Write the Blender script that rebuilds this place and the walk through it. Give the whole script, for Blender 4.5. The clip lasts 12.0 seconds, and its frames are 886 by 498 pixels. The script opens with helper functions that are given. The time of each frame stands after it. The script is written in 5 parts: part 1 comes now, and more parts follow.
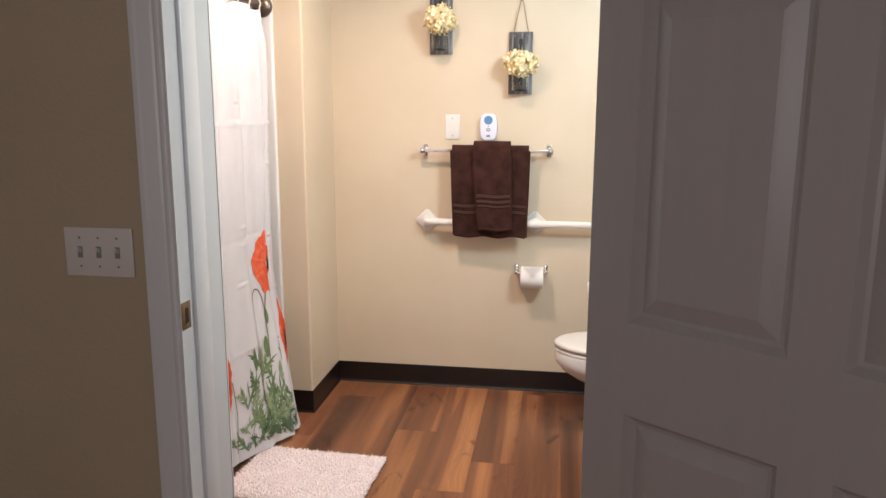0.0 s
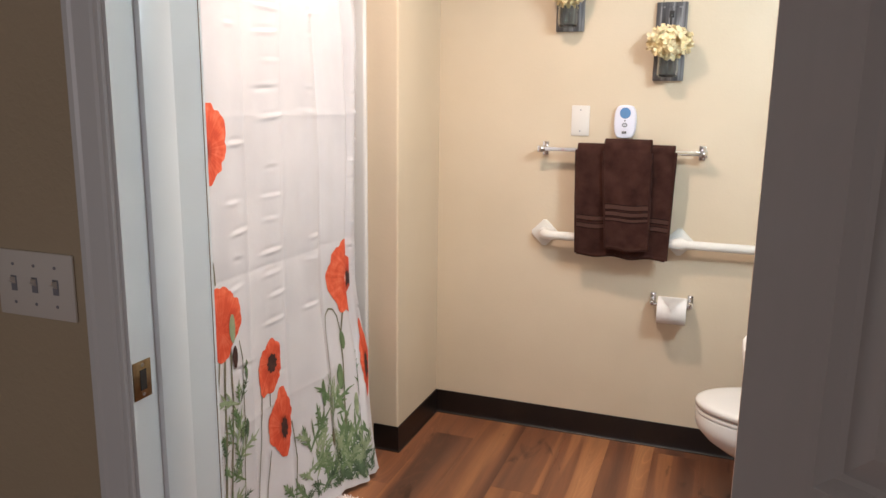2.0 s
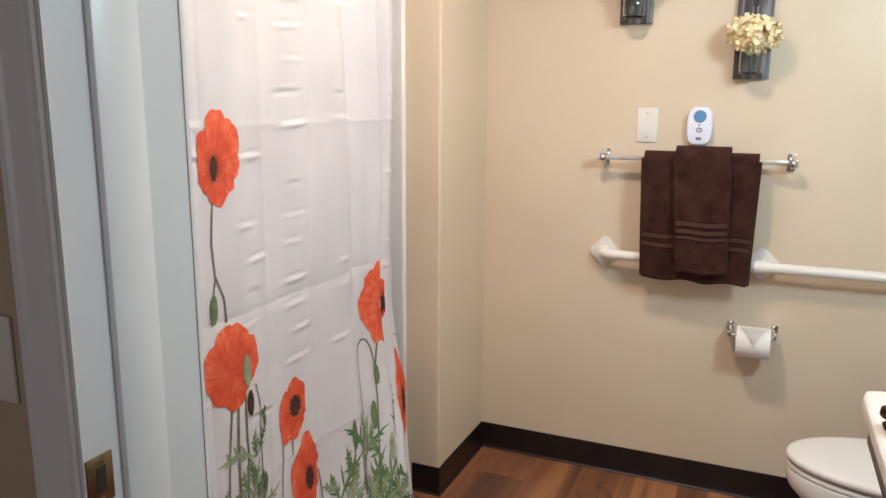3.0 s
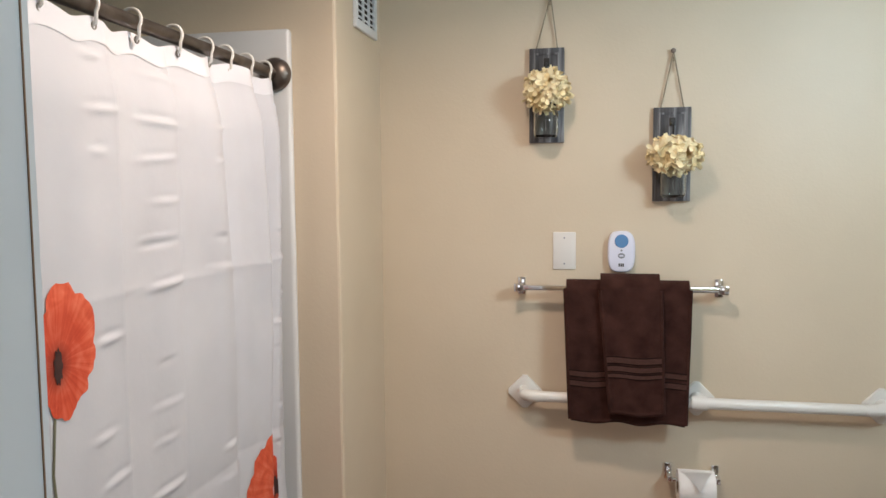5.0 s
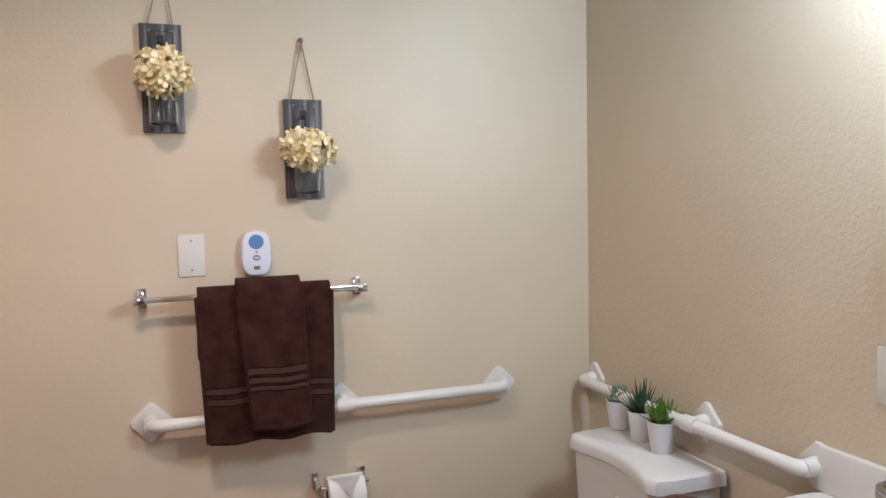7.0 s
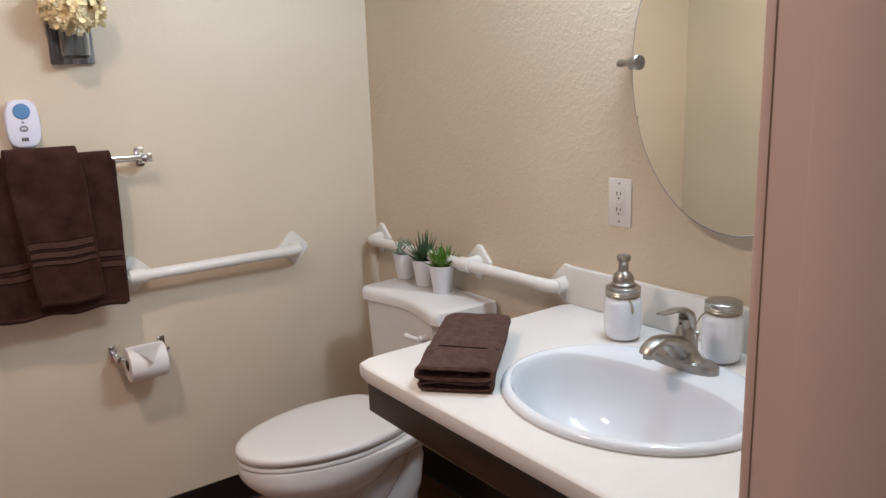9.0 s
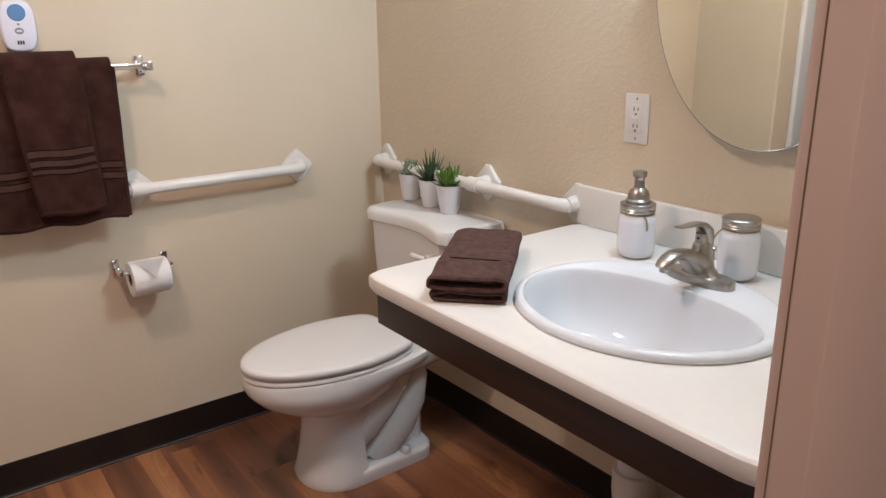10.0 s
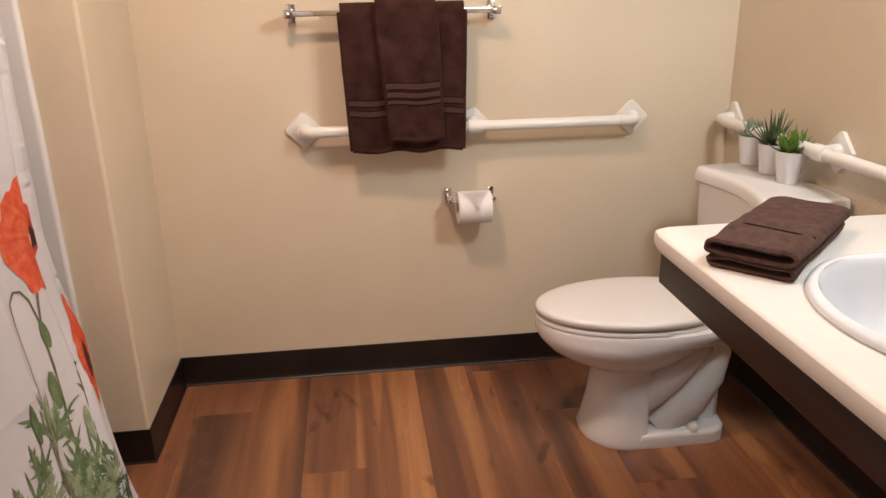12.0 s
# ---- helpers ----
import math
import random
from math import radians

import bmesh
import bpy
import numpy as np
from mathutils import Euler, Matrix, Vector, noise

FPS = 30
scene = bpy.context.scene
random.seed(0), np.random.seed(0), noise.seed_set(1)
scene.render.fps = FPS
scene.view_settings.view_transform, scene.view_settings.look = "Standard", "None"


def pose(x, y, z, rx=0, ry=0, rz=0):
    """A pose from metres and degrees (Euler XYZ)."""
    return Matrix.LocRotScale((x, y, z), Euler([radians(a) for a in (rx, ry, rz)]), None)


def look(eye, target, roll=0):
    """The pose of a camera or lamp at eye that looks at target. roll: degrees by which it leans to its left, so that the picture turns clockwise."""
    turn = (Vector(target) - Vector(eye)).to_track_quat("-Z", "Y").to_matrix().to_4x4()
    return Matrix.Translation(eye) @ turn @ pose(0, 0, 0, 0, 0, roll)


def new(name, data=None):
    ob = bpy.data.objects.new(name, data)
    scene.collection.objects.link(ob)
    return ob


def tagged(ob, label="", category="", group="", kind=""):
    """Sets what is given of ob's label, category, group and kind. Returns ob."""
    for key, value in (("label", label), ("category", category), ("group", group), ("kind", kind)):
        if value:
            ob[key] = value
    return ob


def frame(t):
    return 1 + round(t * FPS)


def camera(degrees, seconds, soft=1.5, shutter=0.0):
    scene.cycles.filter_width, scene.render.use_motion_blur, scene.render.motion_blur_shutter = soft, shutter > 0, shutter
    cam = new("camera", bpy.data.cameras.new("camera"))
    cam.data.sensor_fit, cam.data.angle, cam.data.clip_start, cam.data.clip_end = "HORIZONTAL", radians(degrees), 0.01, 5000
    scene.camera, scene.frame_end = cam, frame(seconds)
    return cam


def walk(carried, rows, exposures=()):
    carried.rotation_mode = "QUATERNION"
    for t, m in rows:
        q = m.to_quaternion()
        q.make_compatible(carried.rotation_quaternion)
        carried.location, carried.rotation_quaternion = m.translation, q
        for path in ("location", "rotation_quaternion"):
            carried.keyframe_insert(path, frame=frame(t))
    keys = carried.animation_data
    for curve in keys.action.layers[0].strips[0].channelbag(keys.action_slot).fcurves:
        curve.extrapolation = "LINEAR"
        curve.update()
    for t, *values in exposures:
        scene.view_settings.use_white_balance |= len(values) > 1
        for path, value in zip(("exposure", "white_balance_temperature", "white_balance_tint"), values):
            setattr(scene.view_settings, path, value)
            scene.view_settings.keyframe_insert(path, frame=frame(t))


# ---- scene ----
cam = camera(61.6, 12.0)
PATH = [
    (0, (0.642, 0.196, 1.436), (0.357, 2.141, 1.069), 0.2),
    (0.5, (0.612, 0.341, 1.427), (0.276, 2.275, 1.045), -0.0),
    (1, (0.594, 0.493, 1.43), (0.198, 2.413, 1.034), -0.3),
    (1.5, (0.642, 0.678, 1.429), (0.119, 2.569, 1.041), 0.4),
    (2, (0.674, 0.832, 1.425), (0.004, 2.676, 1.035), 0.8),
    (2.5, (0.612, 0.99, 1.427), (-0.15, 2.796, 1.025), 0.3),
    (2.7, (0.584, 1.05, 1.43), (-0.197, 2.847, 1.03), 0.2),
    (4.3, (0.344, 1.424, 1.485), (-0.285, 3.308, 1.25), 1.7),
    (4.5, (0.302, 1.443, 1.499), (-0.256, 3.353, 1.305), 0.7),
    (5, (0.216, 1.462, 1.554), (-0.163, 3.419, 1.397), -0.5),
    (5.5, (0.16, 1.55, 1.58), (0.036, 3.541, 1.435), -0.2),
    (6, (0.121, 1.635, 1.572), (0.291, 3.623, 1.433), 0.2),
    (6.5, (0.138, 1.65, 1.564), (0.548, 3.602, 1.418), 0.1),
    (7, (0.098, 1.654, 1.501), (0.779, 3.53, 1.368), -1.2),
    (7.5, (0.036, 1.623, 1.489), (0.934, 3.398, 1.279), -1.5),
    (7.7, (0.01, 1.615, 1.461), (0.98, 3.35, 1.24), -1.9),
    (9.3, (0.027, 1.52, 1.4), (1.185, 3.079, 0.923), -1.7),
    (9.5, (0.03, 1.535, 1.384), (1.188, 3.084, 0.875), -1.5),
    (10, (0.003, 1.565, 1.349), (1.138, 3.105, 0.766), -0.8),
    (10.5, (-0.001, 1.568, 1.323), (1.026, 3.158, 0.677), -0.4),
    (11, (0.038, 1.566, 1.313), (0.863, 3.25, 0.618), -0.3),
    (11.5, (0.094, 1.532, 1.329), (0.637, 3.321, 0.617), -0.7),
    (12, (0.172, 1.492, 1.308), (0.395, 3.365, 0.644), -1.1),
]
EXPOSURES = [(0.0, 0.12, 6450, 14), (2.5, -0.08, 6350, 12), (4.5, -0.47, 6050, 9), (5.0, -0.55, 6050, 9), (6.0, -0.55, 5900, 11), (7.0, -0.56, 5950, 15), (7.5, -0.61, 5950, 15), (9.5, -0.46, 6150, 17), (10.5, -0.37, 6500, 18), (12.0, -0.19, 7250, 22)]
walk(cam, [(t, look(eye, target, roll)) for t, eye, target, roll in PATH], EXPOSURES)

# ---------------------------------------------------------------- world and lights
world = bpy.data.worlds.new("world")
scene.world = world
world.use_nodes = True
world.node_tree.nodes["Background"].inputs["Color"].default_value = (0.5, 0.55, 0.65, 1)
world.node_tree.nodes["Background"].inputs["Strength"].default_value = 0.05


def lamp(name, kind, at, target, energy, color, size):
    data = bpy.data.lights.new(name, kind)
    data.energy, data.color = energy, color
    if kind == "AREA":
        data.shape, data.size, data.size_y = "RECTANGLE", size[0], size[1]
    else:
        data.shadow_soft_size = size
    ob = new(name, data)
    ob.matrix_world = look(at, target)
    return ob


VANITY_COLOR, CEILING_COLOR, HALL_COLOR = (0.80, 0.975, 1.06), (1.0, 0.755, 0.585), (1.0, 0.94, 0.94)
for k in (-1, 0, 1):
    lamp("vanity_bulb", "POINT", (1.345, 2.44 + 0.20 * k, 2.075), (0, 2.44, 1), 8.0, VANITY_COLOR, 0.045)
lamp("vanity_lamp", "AREA", (1.325, 2.44, 2.05), (0.55, 3.60, 1.50), 13.0, VANITY_COLOR, (0.42, 0.10))
lamp("ceiling_lamp", "AREA", (0.0, 2.83, 2.405), (0.0, 2.83, 0), 19.5, CEILING_COLOR, (0.12, 0.12)).data.spread = radians(152)
# Fill light added behind the camera; no window is known there.
lamp("hall_fill_light", "AREA", (0.3, -1.72, 1.5), (0.3, 0, 1.3), 14.5, HALL_COLOR, (1.3, 1.2))

# ---------------------------------------------------------------- materials


def material(name, color, rough=0.5, metal=0.0):
    m = bpy.data.materials.new(name)
    m.use_nodes = True
    b = m.node_tree.nodes["Principled BSDF"]
    b.inputs["Base Color"].default_value = (*color, 1)
    b.inputs["Roughness"].default_value = rough
    b.inputs["Metallic"].default_value = metal
    return m


def node(m, kind, **values):
    n = m.node_tree.nodes.new(kind)
    for key, value in values.items():
        n.inputs[key.replace("_", " ")].default_value = value
    return n


def link(m, a, out, b, into):
    m.node_tree.links.new(a.outputs[out], b.inputs[into])


def bsdf(m):
    return m.node_tree.nodes["Principled BSDF"]


def coords(m, scale=(1, 1, 1), space="Object"):
    c = m.node_tree.nodes.new("ShaderNodeTexCoord")
    mp = node(m, "ShaderNodeMapping", Scale=scale)
    link(m, c, space, mp, "Vector")
    return mp


def ramp(m, stops):
    r = m.node_tree.nodes.new("ShaderNodeValToRGB")
    while len(r.color_ramp.elements) < len(stops):
        r.color_ramp.elements.new(0.5)
    for e, (p, c) in zip(r.color_ramp.elements, stops):
        e.position, e.color = p, (*c, 1) if len(c) == 3 else c
    return r


def mottled(name, dark, light, rough=0.5, metal=0.0, scale=6.0, bump=0.0, bump_scale=120.0, distance=0.002, stretch=(1, 1, 1), rough_vary=0.0, detail=4.0):
    """A surface with slow changes of tone and a fine relief."""
    m = material(name, light, rough, metal)
    v = coords(m, stretch)
    n = node(m, "ShaderNodeTexNoise", Scale=scale, Detail=detail)
    link(m, v, "Vector", n, "Vector")
    r = ramp(m, [(0.3, dark), (0.7, light)])
    link(m, n, "Fac", r, "Fac")
    link(m, r, "Color", bsdf(m), "Base Color")
    if rough_vary:
        mr = node(m, "ShaderNodeMapRange", To_Min=max(0.02, rough - rough_vary), To_Max=rough + rough_vary)
        link(m, n, "Fac", mr, "Value")
        link(m, mr, "Result", bsdf(m), "Roughness")
    if bump:
        f = node(m, "ShaderNodeTexNoise", Scale=bump_scale, Detail=3.0)
        link(m, v, "Vector", f, "Vector")
        b = node(m, "ShaderNodeBump", Strength=bump, Distance=distance)
        link(m, f, "Fac", b, "Height")
        link(m, b, "Normal", bsdf(m), "Normal")
    return m


def wall_paint(name, dark, light, strength):
    """Painted drywall with a sprayed orange-peel and knockdown texture."""
    m = material(name, light, 0.46)
    v = coords(m)
    n = node(m, "ShaderNodeTexNoise", Scale=2.3, Detail=5.0)
    link(m, v, "Vector", n, "Vector")
    r = ramp(m, [(0.3, dark), (0.7, light)])
    link(m, n, "Fac", r, "Fac")
    link(m, r, "Color", bsdf(m), "Base Color")
    f = node(m, "ShaderNodeTexNoise", Scale=80.0, Detail=3.0, Roughness=0.5, Distortion=0.6)
    link(m, v, "Vector", f, "Vector")
    cut = ramp(m, [(0.46, (0, 0, 0)), (0.62, (1, 1, 1))])
    link(m, f, "Fac", cut, "Fac")
    b = node(m, "ShaderNodeBump", Strength=strength, Distance=0.0016)
    link(m, cut, "Color", b, "Height")
    link(m, b, "Normal", bsdf(m), "Normal")
    return m


def plank_wood():
    m = material("plank_wood", (0.3, 0.13, 0.05), 0.34)
    nt = m.node_tree
    info = nt.nodes.new("ShaderNodeObjectInfo")
    tc = nt.nodes.new("ShaderNodeTexCoord")
    off = nt.nodes.new("ShaderNodeVectorMath")
    off.operation = "MULTIPLY_ADD"
    comb = nt.nodes.new("ShaderNodeCombineXYZ")
    for k in range(3):
        link(m, info, "Random", comb, k)
    off.inputs[1].default_value = (37.0, 53.0, 11.0)
    link(m, comb, "Vector", off, 0)
    link(m, tc, "Object", off, 2)
    mp = node(m, "ShaderNodeMapping", Scale=(9.5, 0.34, 1.0))
    link(m, off, "Vector", mp, "Vector")
    big = node(m, "ShaderNodeTexNoise", Scale=1.0, Detail=1.6, Distortion=0.25)
    link(m, mp, "Vector", big, "Vector")
    tone = ramp(m, [(0.30, (0.092, 0.040, 0.025)), (0.41, (0.136, 0.057, 0.033)), (0.46, (0.176, 0.073, 0.038)), (0.555, (0.205, 0.085, 0.043)), (0.59, (0.285, 0.122, 0.055)), (0.70, (0.36, 0.165, 0.073))])
    link(m, big, "Fac", tone, "Fac")
    mp2 = node(m, "ShaderNodeMapping", Scale=(48.0, 2.2, 1.0))
    link(m, off, "Vector", mp2, "Vector")
    grain = node(m, "ShaderNodeTexNoise", Scale=1.0, Detail=6.0, Distortion=0.9)
    link(m, mp2, "Vector", grain, "Vector")
    gr = ramp(m, [(0.3, (0.80, 0.78, 0.76)), (0.62, (1.06, 1.04, 1.0))])
    link(m, grain, "Fac", gr, "Fac")
    mix = nt.nodes.new("ShaderNodeMixRGB")
    mix.blend_type = "MULTIPLY"
    mix.inputs[0].default_value = 1.0
    link(m, tone, "Color", mix, 1)
    link(m, gr, "Color", mix, 2)
    # cathedral figure
    mp3 = node(m, "ShaderNodeMapping", Scale=(9.0, 1.5, 1.0))
    link(m, off, "Vector", mp3, "Vector")
    field = node(m, "ShaderNodeTexNoise", Scale=0.8, Detail=1.0, Distortion=0.3)
    link(m, mp3, "Vector", field, "Vector")
    rings = nt.nodes.new("ShaderNodeMath")
    rings.operation = "MULTIPLY"
    rings.inputs[1].default_value = 21.0
    link(m, field, "Fac", rings, 0)
    saw = nt.nodes.new("ShaderNodeMath")
    saw.operation = "PINGPONG"
    saw.inputs[1].default_value = 0.5
    link(m, rings, "Value", saw, 0)
    wr = ramp(m, [(0.0, (1.55, 1.52, 1.46)), (0.07, (1.12, 1.11, 1.08)), (0.2, (0.96, 0.95, 0.94)), (0.5, (0.88, 0.86, 0.85))])
    link(m, saw, "Value", wr, "Fac")
    mix2 = nt.nodes.new("ShaderNodeMixRGB")
    mix2.blend_type = "MULTIPLY"
    figure = node(m, "ShaderNodeTexNoise", Scale=0.5, Detail=1.0)
    link(m, mp3, "Vector", figure, "Vector")
    patch = node(m, "ShaderNodeMapRange", From_Min=0.5, From_Max=0.66, To_Min=0.08, To_Max=0.55)
    link(m, figure, "Fac", patch, "Value")
    link(m, patch, "Result", mix2, 0)
    link(m, mix, "Color", mix2, 1)
    link(m, wr, "Color", mix2, 2)
    # dark knots and mineral streaks
    mp4 = node(m, "ShaderNodeMapping", Scale=(9.0, 3.2, 1.0))
    link(m, off, "Vector", mp4, "Vector")
    spots = node(m, "ShaderNodeTexNoise", Scale=1.0, Detail=3.0, Distortion=1.4)
    link(m, mp4, "Vector", spots, "Vector")
    kr = ramp(m, [(0.0, (0.34, 0.30, 0.28)), (0.29, (0.42, 0.38, 0.36)), (0.37, (1, 1, 1))])
    link(m, spots, "Fac", kr, "Fac")
    mix3 = nt.nodes.new("ShaderNodeMixRGB")
    mix3.blend_type = "MULTIPLY"
    mix3.inputs[0].default_value = 0.85
    link(m, mix2, "Color", mix3, 1)
    link(m, kr, "Color", mix3, 2)
    mix2 = mix3
    hs = node(m, "ShaderNodeHueSaturation")
    mr = node(m, "ShaderNodeMapRange", To_Min=0.84, To_Max=1.31)
    link(m, info, "Random", mr, "Value")
    link(m, mr, "Result", hs, "Value")
    link(m, mix2, "Color", hs, "Color")
    link(m, hs, "Color", bsdf(m), "Base Color")
    b = node(m, "ShaderNodeBump", Strength=0.12, Distance=0.001)
    link(m, grain, "Fac", b, "Height")
    link(m, b, "Normal", bsdf(m), "Normal")
    rr = node(m, "ShaderNodeMapRange", To_Min=0.30, To_Max=0.46)
    link(m, grain, "Fac", rr, "Value")
    link(m, rr, "Result", bsdf(m), "Roughness")
    return m


def barn_wood():
    m = material("grey_barn_wood", (0.2, 0.2, 0.21), 0.75)
    v = coords(m, (42.0, 42.0, 3.0))
    n = node(m, "ShaderNodeTexNoise", Scale=1.0, Detail=6.0, Distortion=1.2)
    link(m, v, "Vector", n, "Vector")
    r = ramp(m, [(0.34, (0.038, 0.037, 0.042)), (0.50, (0.092, 0.092, 0.10)), (0.66, (0.27, 0.27, 0.29))])
    link(m, n, "Fac", r, "Fac")
    link(m, r, "Color", bsdf(m), "Base Color")
    b = node(m, "ShaderNodeBump", Strength=0.4, Distance=0.002)
    link(m, n, "Fac", b, "Height")
    link(m, b, "Normal", bsdf(m), "Normal")
    return m


def glass(name, rough=0.02):
    m = material(name, (0.93, 0.96, 0.96), rough)
    bsdf(m).inputs["Transmission Weight"].default_value = 1.0
    bsdf(m).inputs["IOR"].default_value = 1.32
    return m


BEIGE = wall_paint("beige_wall_paint", (0.615, 0.52, 0.39), (0.665, 0.565, 0.43), 0.10)
BEIGE_ROUGH = wall_paint("beige_textured_paint", (0.615, 0.52, 0.39), (0.665, 0.565, 0.43), 0.36)
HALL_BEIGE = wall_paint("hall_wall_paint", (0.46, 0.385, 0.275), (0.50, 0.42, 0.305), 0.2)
CEILING = mottled("ceiling_white", (0.74, 0.72, 0.68), (0.8, 0.78, 0.74), 0.8, bump=0.3, bump_scale=90)
TRIM = mottled("white_trim_paint", (0.67, 0.70, 0.725), (0.73, 0.76, 0.785), 0.32, scale=1.3, bump=0.05, bump_scale=60, distance=0.001)
DOOR_PAINT = mottled("door_paint", (0.425, 0.41, 0.405), (0.445, 0.425, 0.42), 0.36, scale=1.6, bump=0.02, bump_scale=9, distance=0.0006, stretch=(26, 26, 1.2))
PLANK = plank_wood()
JOINT = material("floor_joint", (0.12, 0.055, 0.028), 0.7)
COVE = mottled("dark_vinyl_base", (0.006, 0.004, 0.0035), (0.011, 0.007, 0.006), 0.38, scale=9, bump=0.08, bump_scale=60)
CURTAIN = mottled("white_polyester", (0.57, 0.57, 0.605), (0.63, 0.63, 0.665), 0.62, scale=5, bump=0.16, bump_scale=22, distance=0.006)
HEM = mottled("white_polyester_hem", (0.70, 0.70, 0.74), (0.76, 0.76, 0.80), 0.6, scale=5, bump=0.1, bump_scale=40)
HOOK = material("white_plastic_hook", (0.8, 0.79, 0.76), 0.3)
BRONZE = mottled("brushed_bronze", (0.13, 0.11, 0.095), (0.2, 0.17, 0.15), 0.36, 0.9, scale=30)
FIBREGLASS = mottled("white_fibreglass", (0.66, 0.66, 0.66), (0.71, 0.71, 0.71), 0.25, scale=3)


def petal_ink(name, throat):
    """Printed petals: fine veins that run out from the flower's centre, paler towards the ragged edge."""
    m = material(name, (0.7, 0.1, 0.05), 0.65)
    nt = m.node_tree
    uv = nt.nodes.new("ShaderNodeTexCoord")
    size, unit = nt.nodes.new("ShaderNodeVectorMath"), nt.nodes.new("ShaderNodeVectorMath")
    size.operation, unit.operation = "LENGTH", "NORMALIZE"
    link(m, uv, "UV", size, 0)
    link(m, uv, "UV", unit, 0)
    veins = node(m, "ShaderNodeTexNoise", Scale=9.0, Detail=5.0, Roughness=0.6)
    link(m, unit, "Vector", veins, "Vector")
    blot = node(m, "ShaderNodeTexNoise", Scale=2.6, Detail=3.0, Distortion=0.8)
    link(m, uv, "UV", blot, "Vector")
    tint = ramp(m, [(0.30, (0.47, 0.032, 0.012)), (0.52, (0.66, 0.085, 0.032)), (0.72, (0.78, 0.18, 0.10))])
    both = nt.nodes.new("ShaderNodeMath")
    both.operation = "MULTIPLY_ADD"
    both.inputs[1].default_value, both.inputs[2].default_value = 0.5, 0.0
    link(m, veins, "Fac", both, 0)
    half = nt.nodes.new("ShaderNodeMath")
    half.operation = "MULTIPLY_ADD"
    half.inputs[1].default_value = 0.55
    link(m, blot, "Fac", half, 0)
    link(m, both, "Value", half, 2)
    link(m, half, "Value", tint, "Fac")
    reach = ramp(m, [(0.0, throat), (0.16, throat), (0.42, (0.92, 0.9, 0.9)), (0.75, (1, 1, 1)), (1.0, (1.08, 1.3, 1.4))])
    link(m, size, "Value", reach, "Fac")
    mix = nt.nodes.new("ShaderNodeMixRGB")
    mix.blend_type = "MULTIPLY"
    mix.inputs[0].default_value = 1.0
    link(m, tint, "Color", mix, 1)
    link(m, reach, "Color", mix, 2)
    link(m, mix, "Color", bsdf(m), "Base Color")
    return m


RED = petal_ink("red_petal_print", (0.42, 0.35, 0.35))
RED_BACK = petal_ink("red_petal_back_print", (0.95, 0.9, 0.9))
INK = mottled("salmon_petal_print", (0.54, 0.055, 0.025), (0.76, 0.19, 0.11), 0.65, scale=30)
INK = mottled("dark_print", (0.025, 0.010, 0.010), (0.07, 0.025, 0.02), 0.65, scale=40)
GREENS = [mottled("leaf_print_dark", (0.035, 0.07, 0.035), (0.10, 0.16, 0.09), 0.65, scale=40),
          mottled("leaf_print", (0.07, 0.13, 0.055), (0.17, 0.25, 0.125), 0.65, scale=35),
          mottled("leaf_print_pale", (0.17, 0.24, 0.13), (0.31, 0.37, 0.24), 0.65, scale=35)]
STEM = mottled("stem_print", (0.10, 0.10, 0.06), (0.2, 0.2, 0.13), 0.65, scale=40)
RUG = mottled("pale_pink_pile", (0.92, 0.83, 0.84), (0.95, 0.89, 0.90), 0.95, scale=30, bump=0.5, bump_scale=160, distance=0.004)
# Tan copy of TRIM: warm light on the right jamb put into colour.
TRIM_WARM = mottled("warm_lit_trim_paint", (0.60, 0.445, 0.375), (0.64, 0.48, 0.41), 0.42, scale=1.3, bump=0.05, bump_scale=60, distance=0.001)
# Paler copy of the towel brown: stronger lamplight on the counter put into colour.
TERRY_LIT = mottled("lit_brown_terry", (0.058, 0.031, 0.026), (0.098, 0.054, 0.046), 0.95, scale=60, bump=0.8, bump_scale=260, distance=0.004)
TERRY = mottled("brown_terry", (0.028, 0.0105, 0.008), (0.056, 0.0225, 0.0175), 0.95, scale=22, detail=9.0, bump=0.9, bump_scale=420, distance=0.003)
BAND = mottled("brown_woven_band", (0.052, 0.023, 0.0175), (0.074, 0.034, 0.026), 0.7, scale=90, stretch=(1, 1, 6))
# Near-black brown that paints the shade inside the towels' grooves and seam.
SEAM_SHADE = material("painted_seam_shade", (0.010, 0.0045, 0.0035), 0.95)
for cloth in (SEAM_SHADE, TERRY, TERRY_LIT, BAND):
    bsdf(cloth).inputs["Specular IOR Level"].default_value = 0.15
    bsdf(cloth).inputs["Sheen Weight"].default_value = 0.06
    bsdf(cloth).inputs["Sheen Tint"].default_value = (0.55, 0.30, 0.23, 1)
CHROME = material("chrome", (0.75, 0.75, 0.76), 0.09, 1.0)
NICKEL = mottled("brushed_nickel", (0.36, 0.345, 0.32), (0.46, 0.44, 0.41), 0.34, 1.0, scale=60, rough_vary=0.05)
GRAB = mottled("white_coated_steel", (0.68, 0.665, 0.63), (0.74, 0.725, 0.69), 0.3, scale=5)
PLATE = material("white_plate_plastic", (0.72, 0.70, 0.67), 0.32)
DEVICE = material("white_device_plastic", (0.72, 0.74, 0.86), 0.3)
BLUE = material("blue_button_plastic", (0.10, 0.24, 0.48), 0.4)
DARK = material("dark_slot", (0.02, 0.02, 0.02), 0.6)
GREY = material("grey_mark", (0.25, 0.26, 0.3), 0.5)
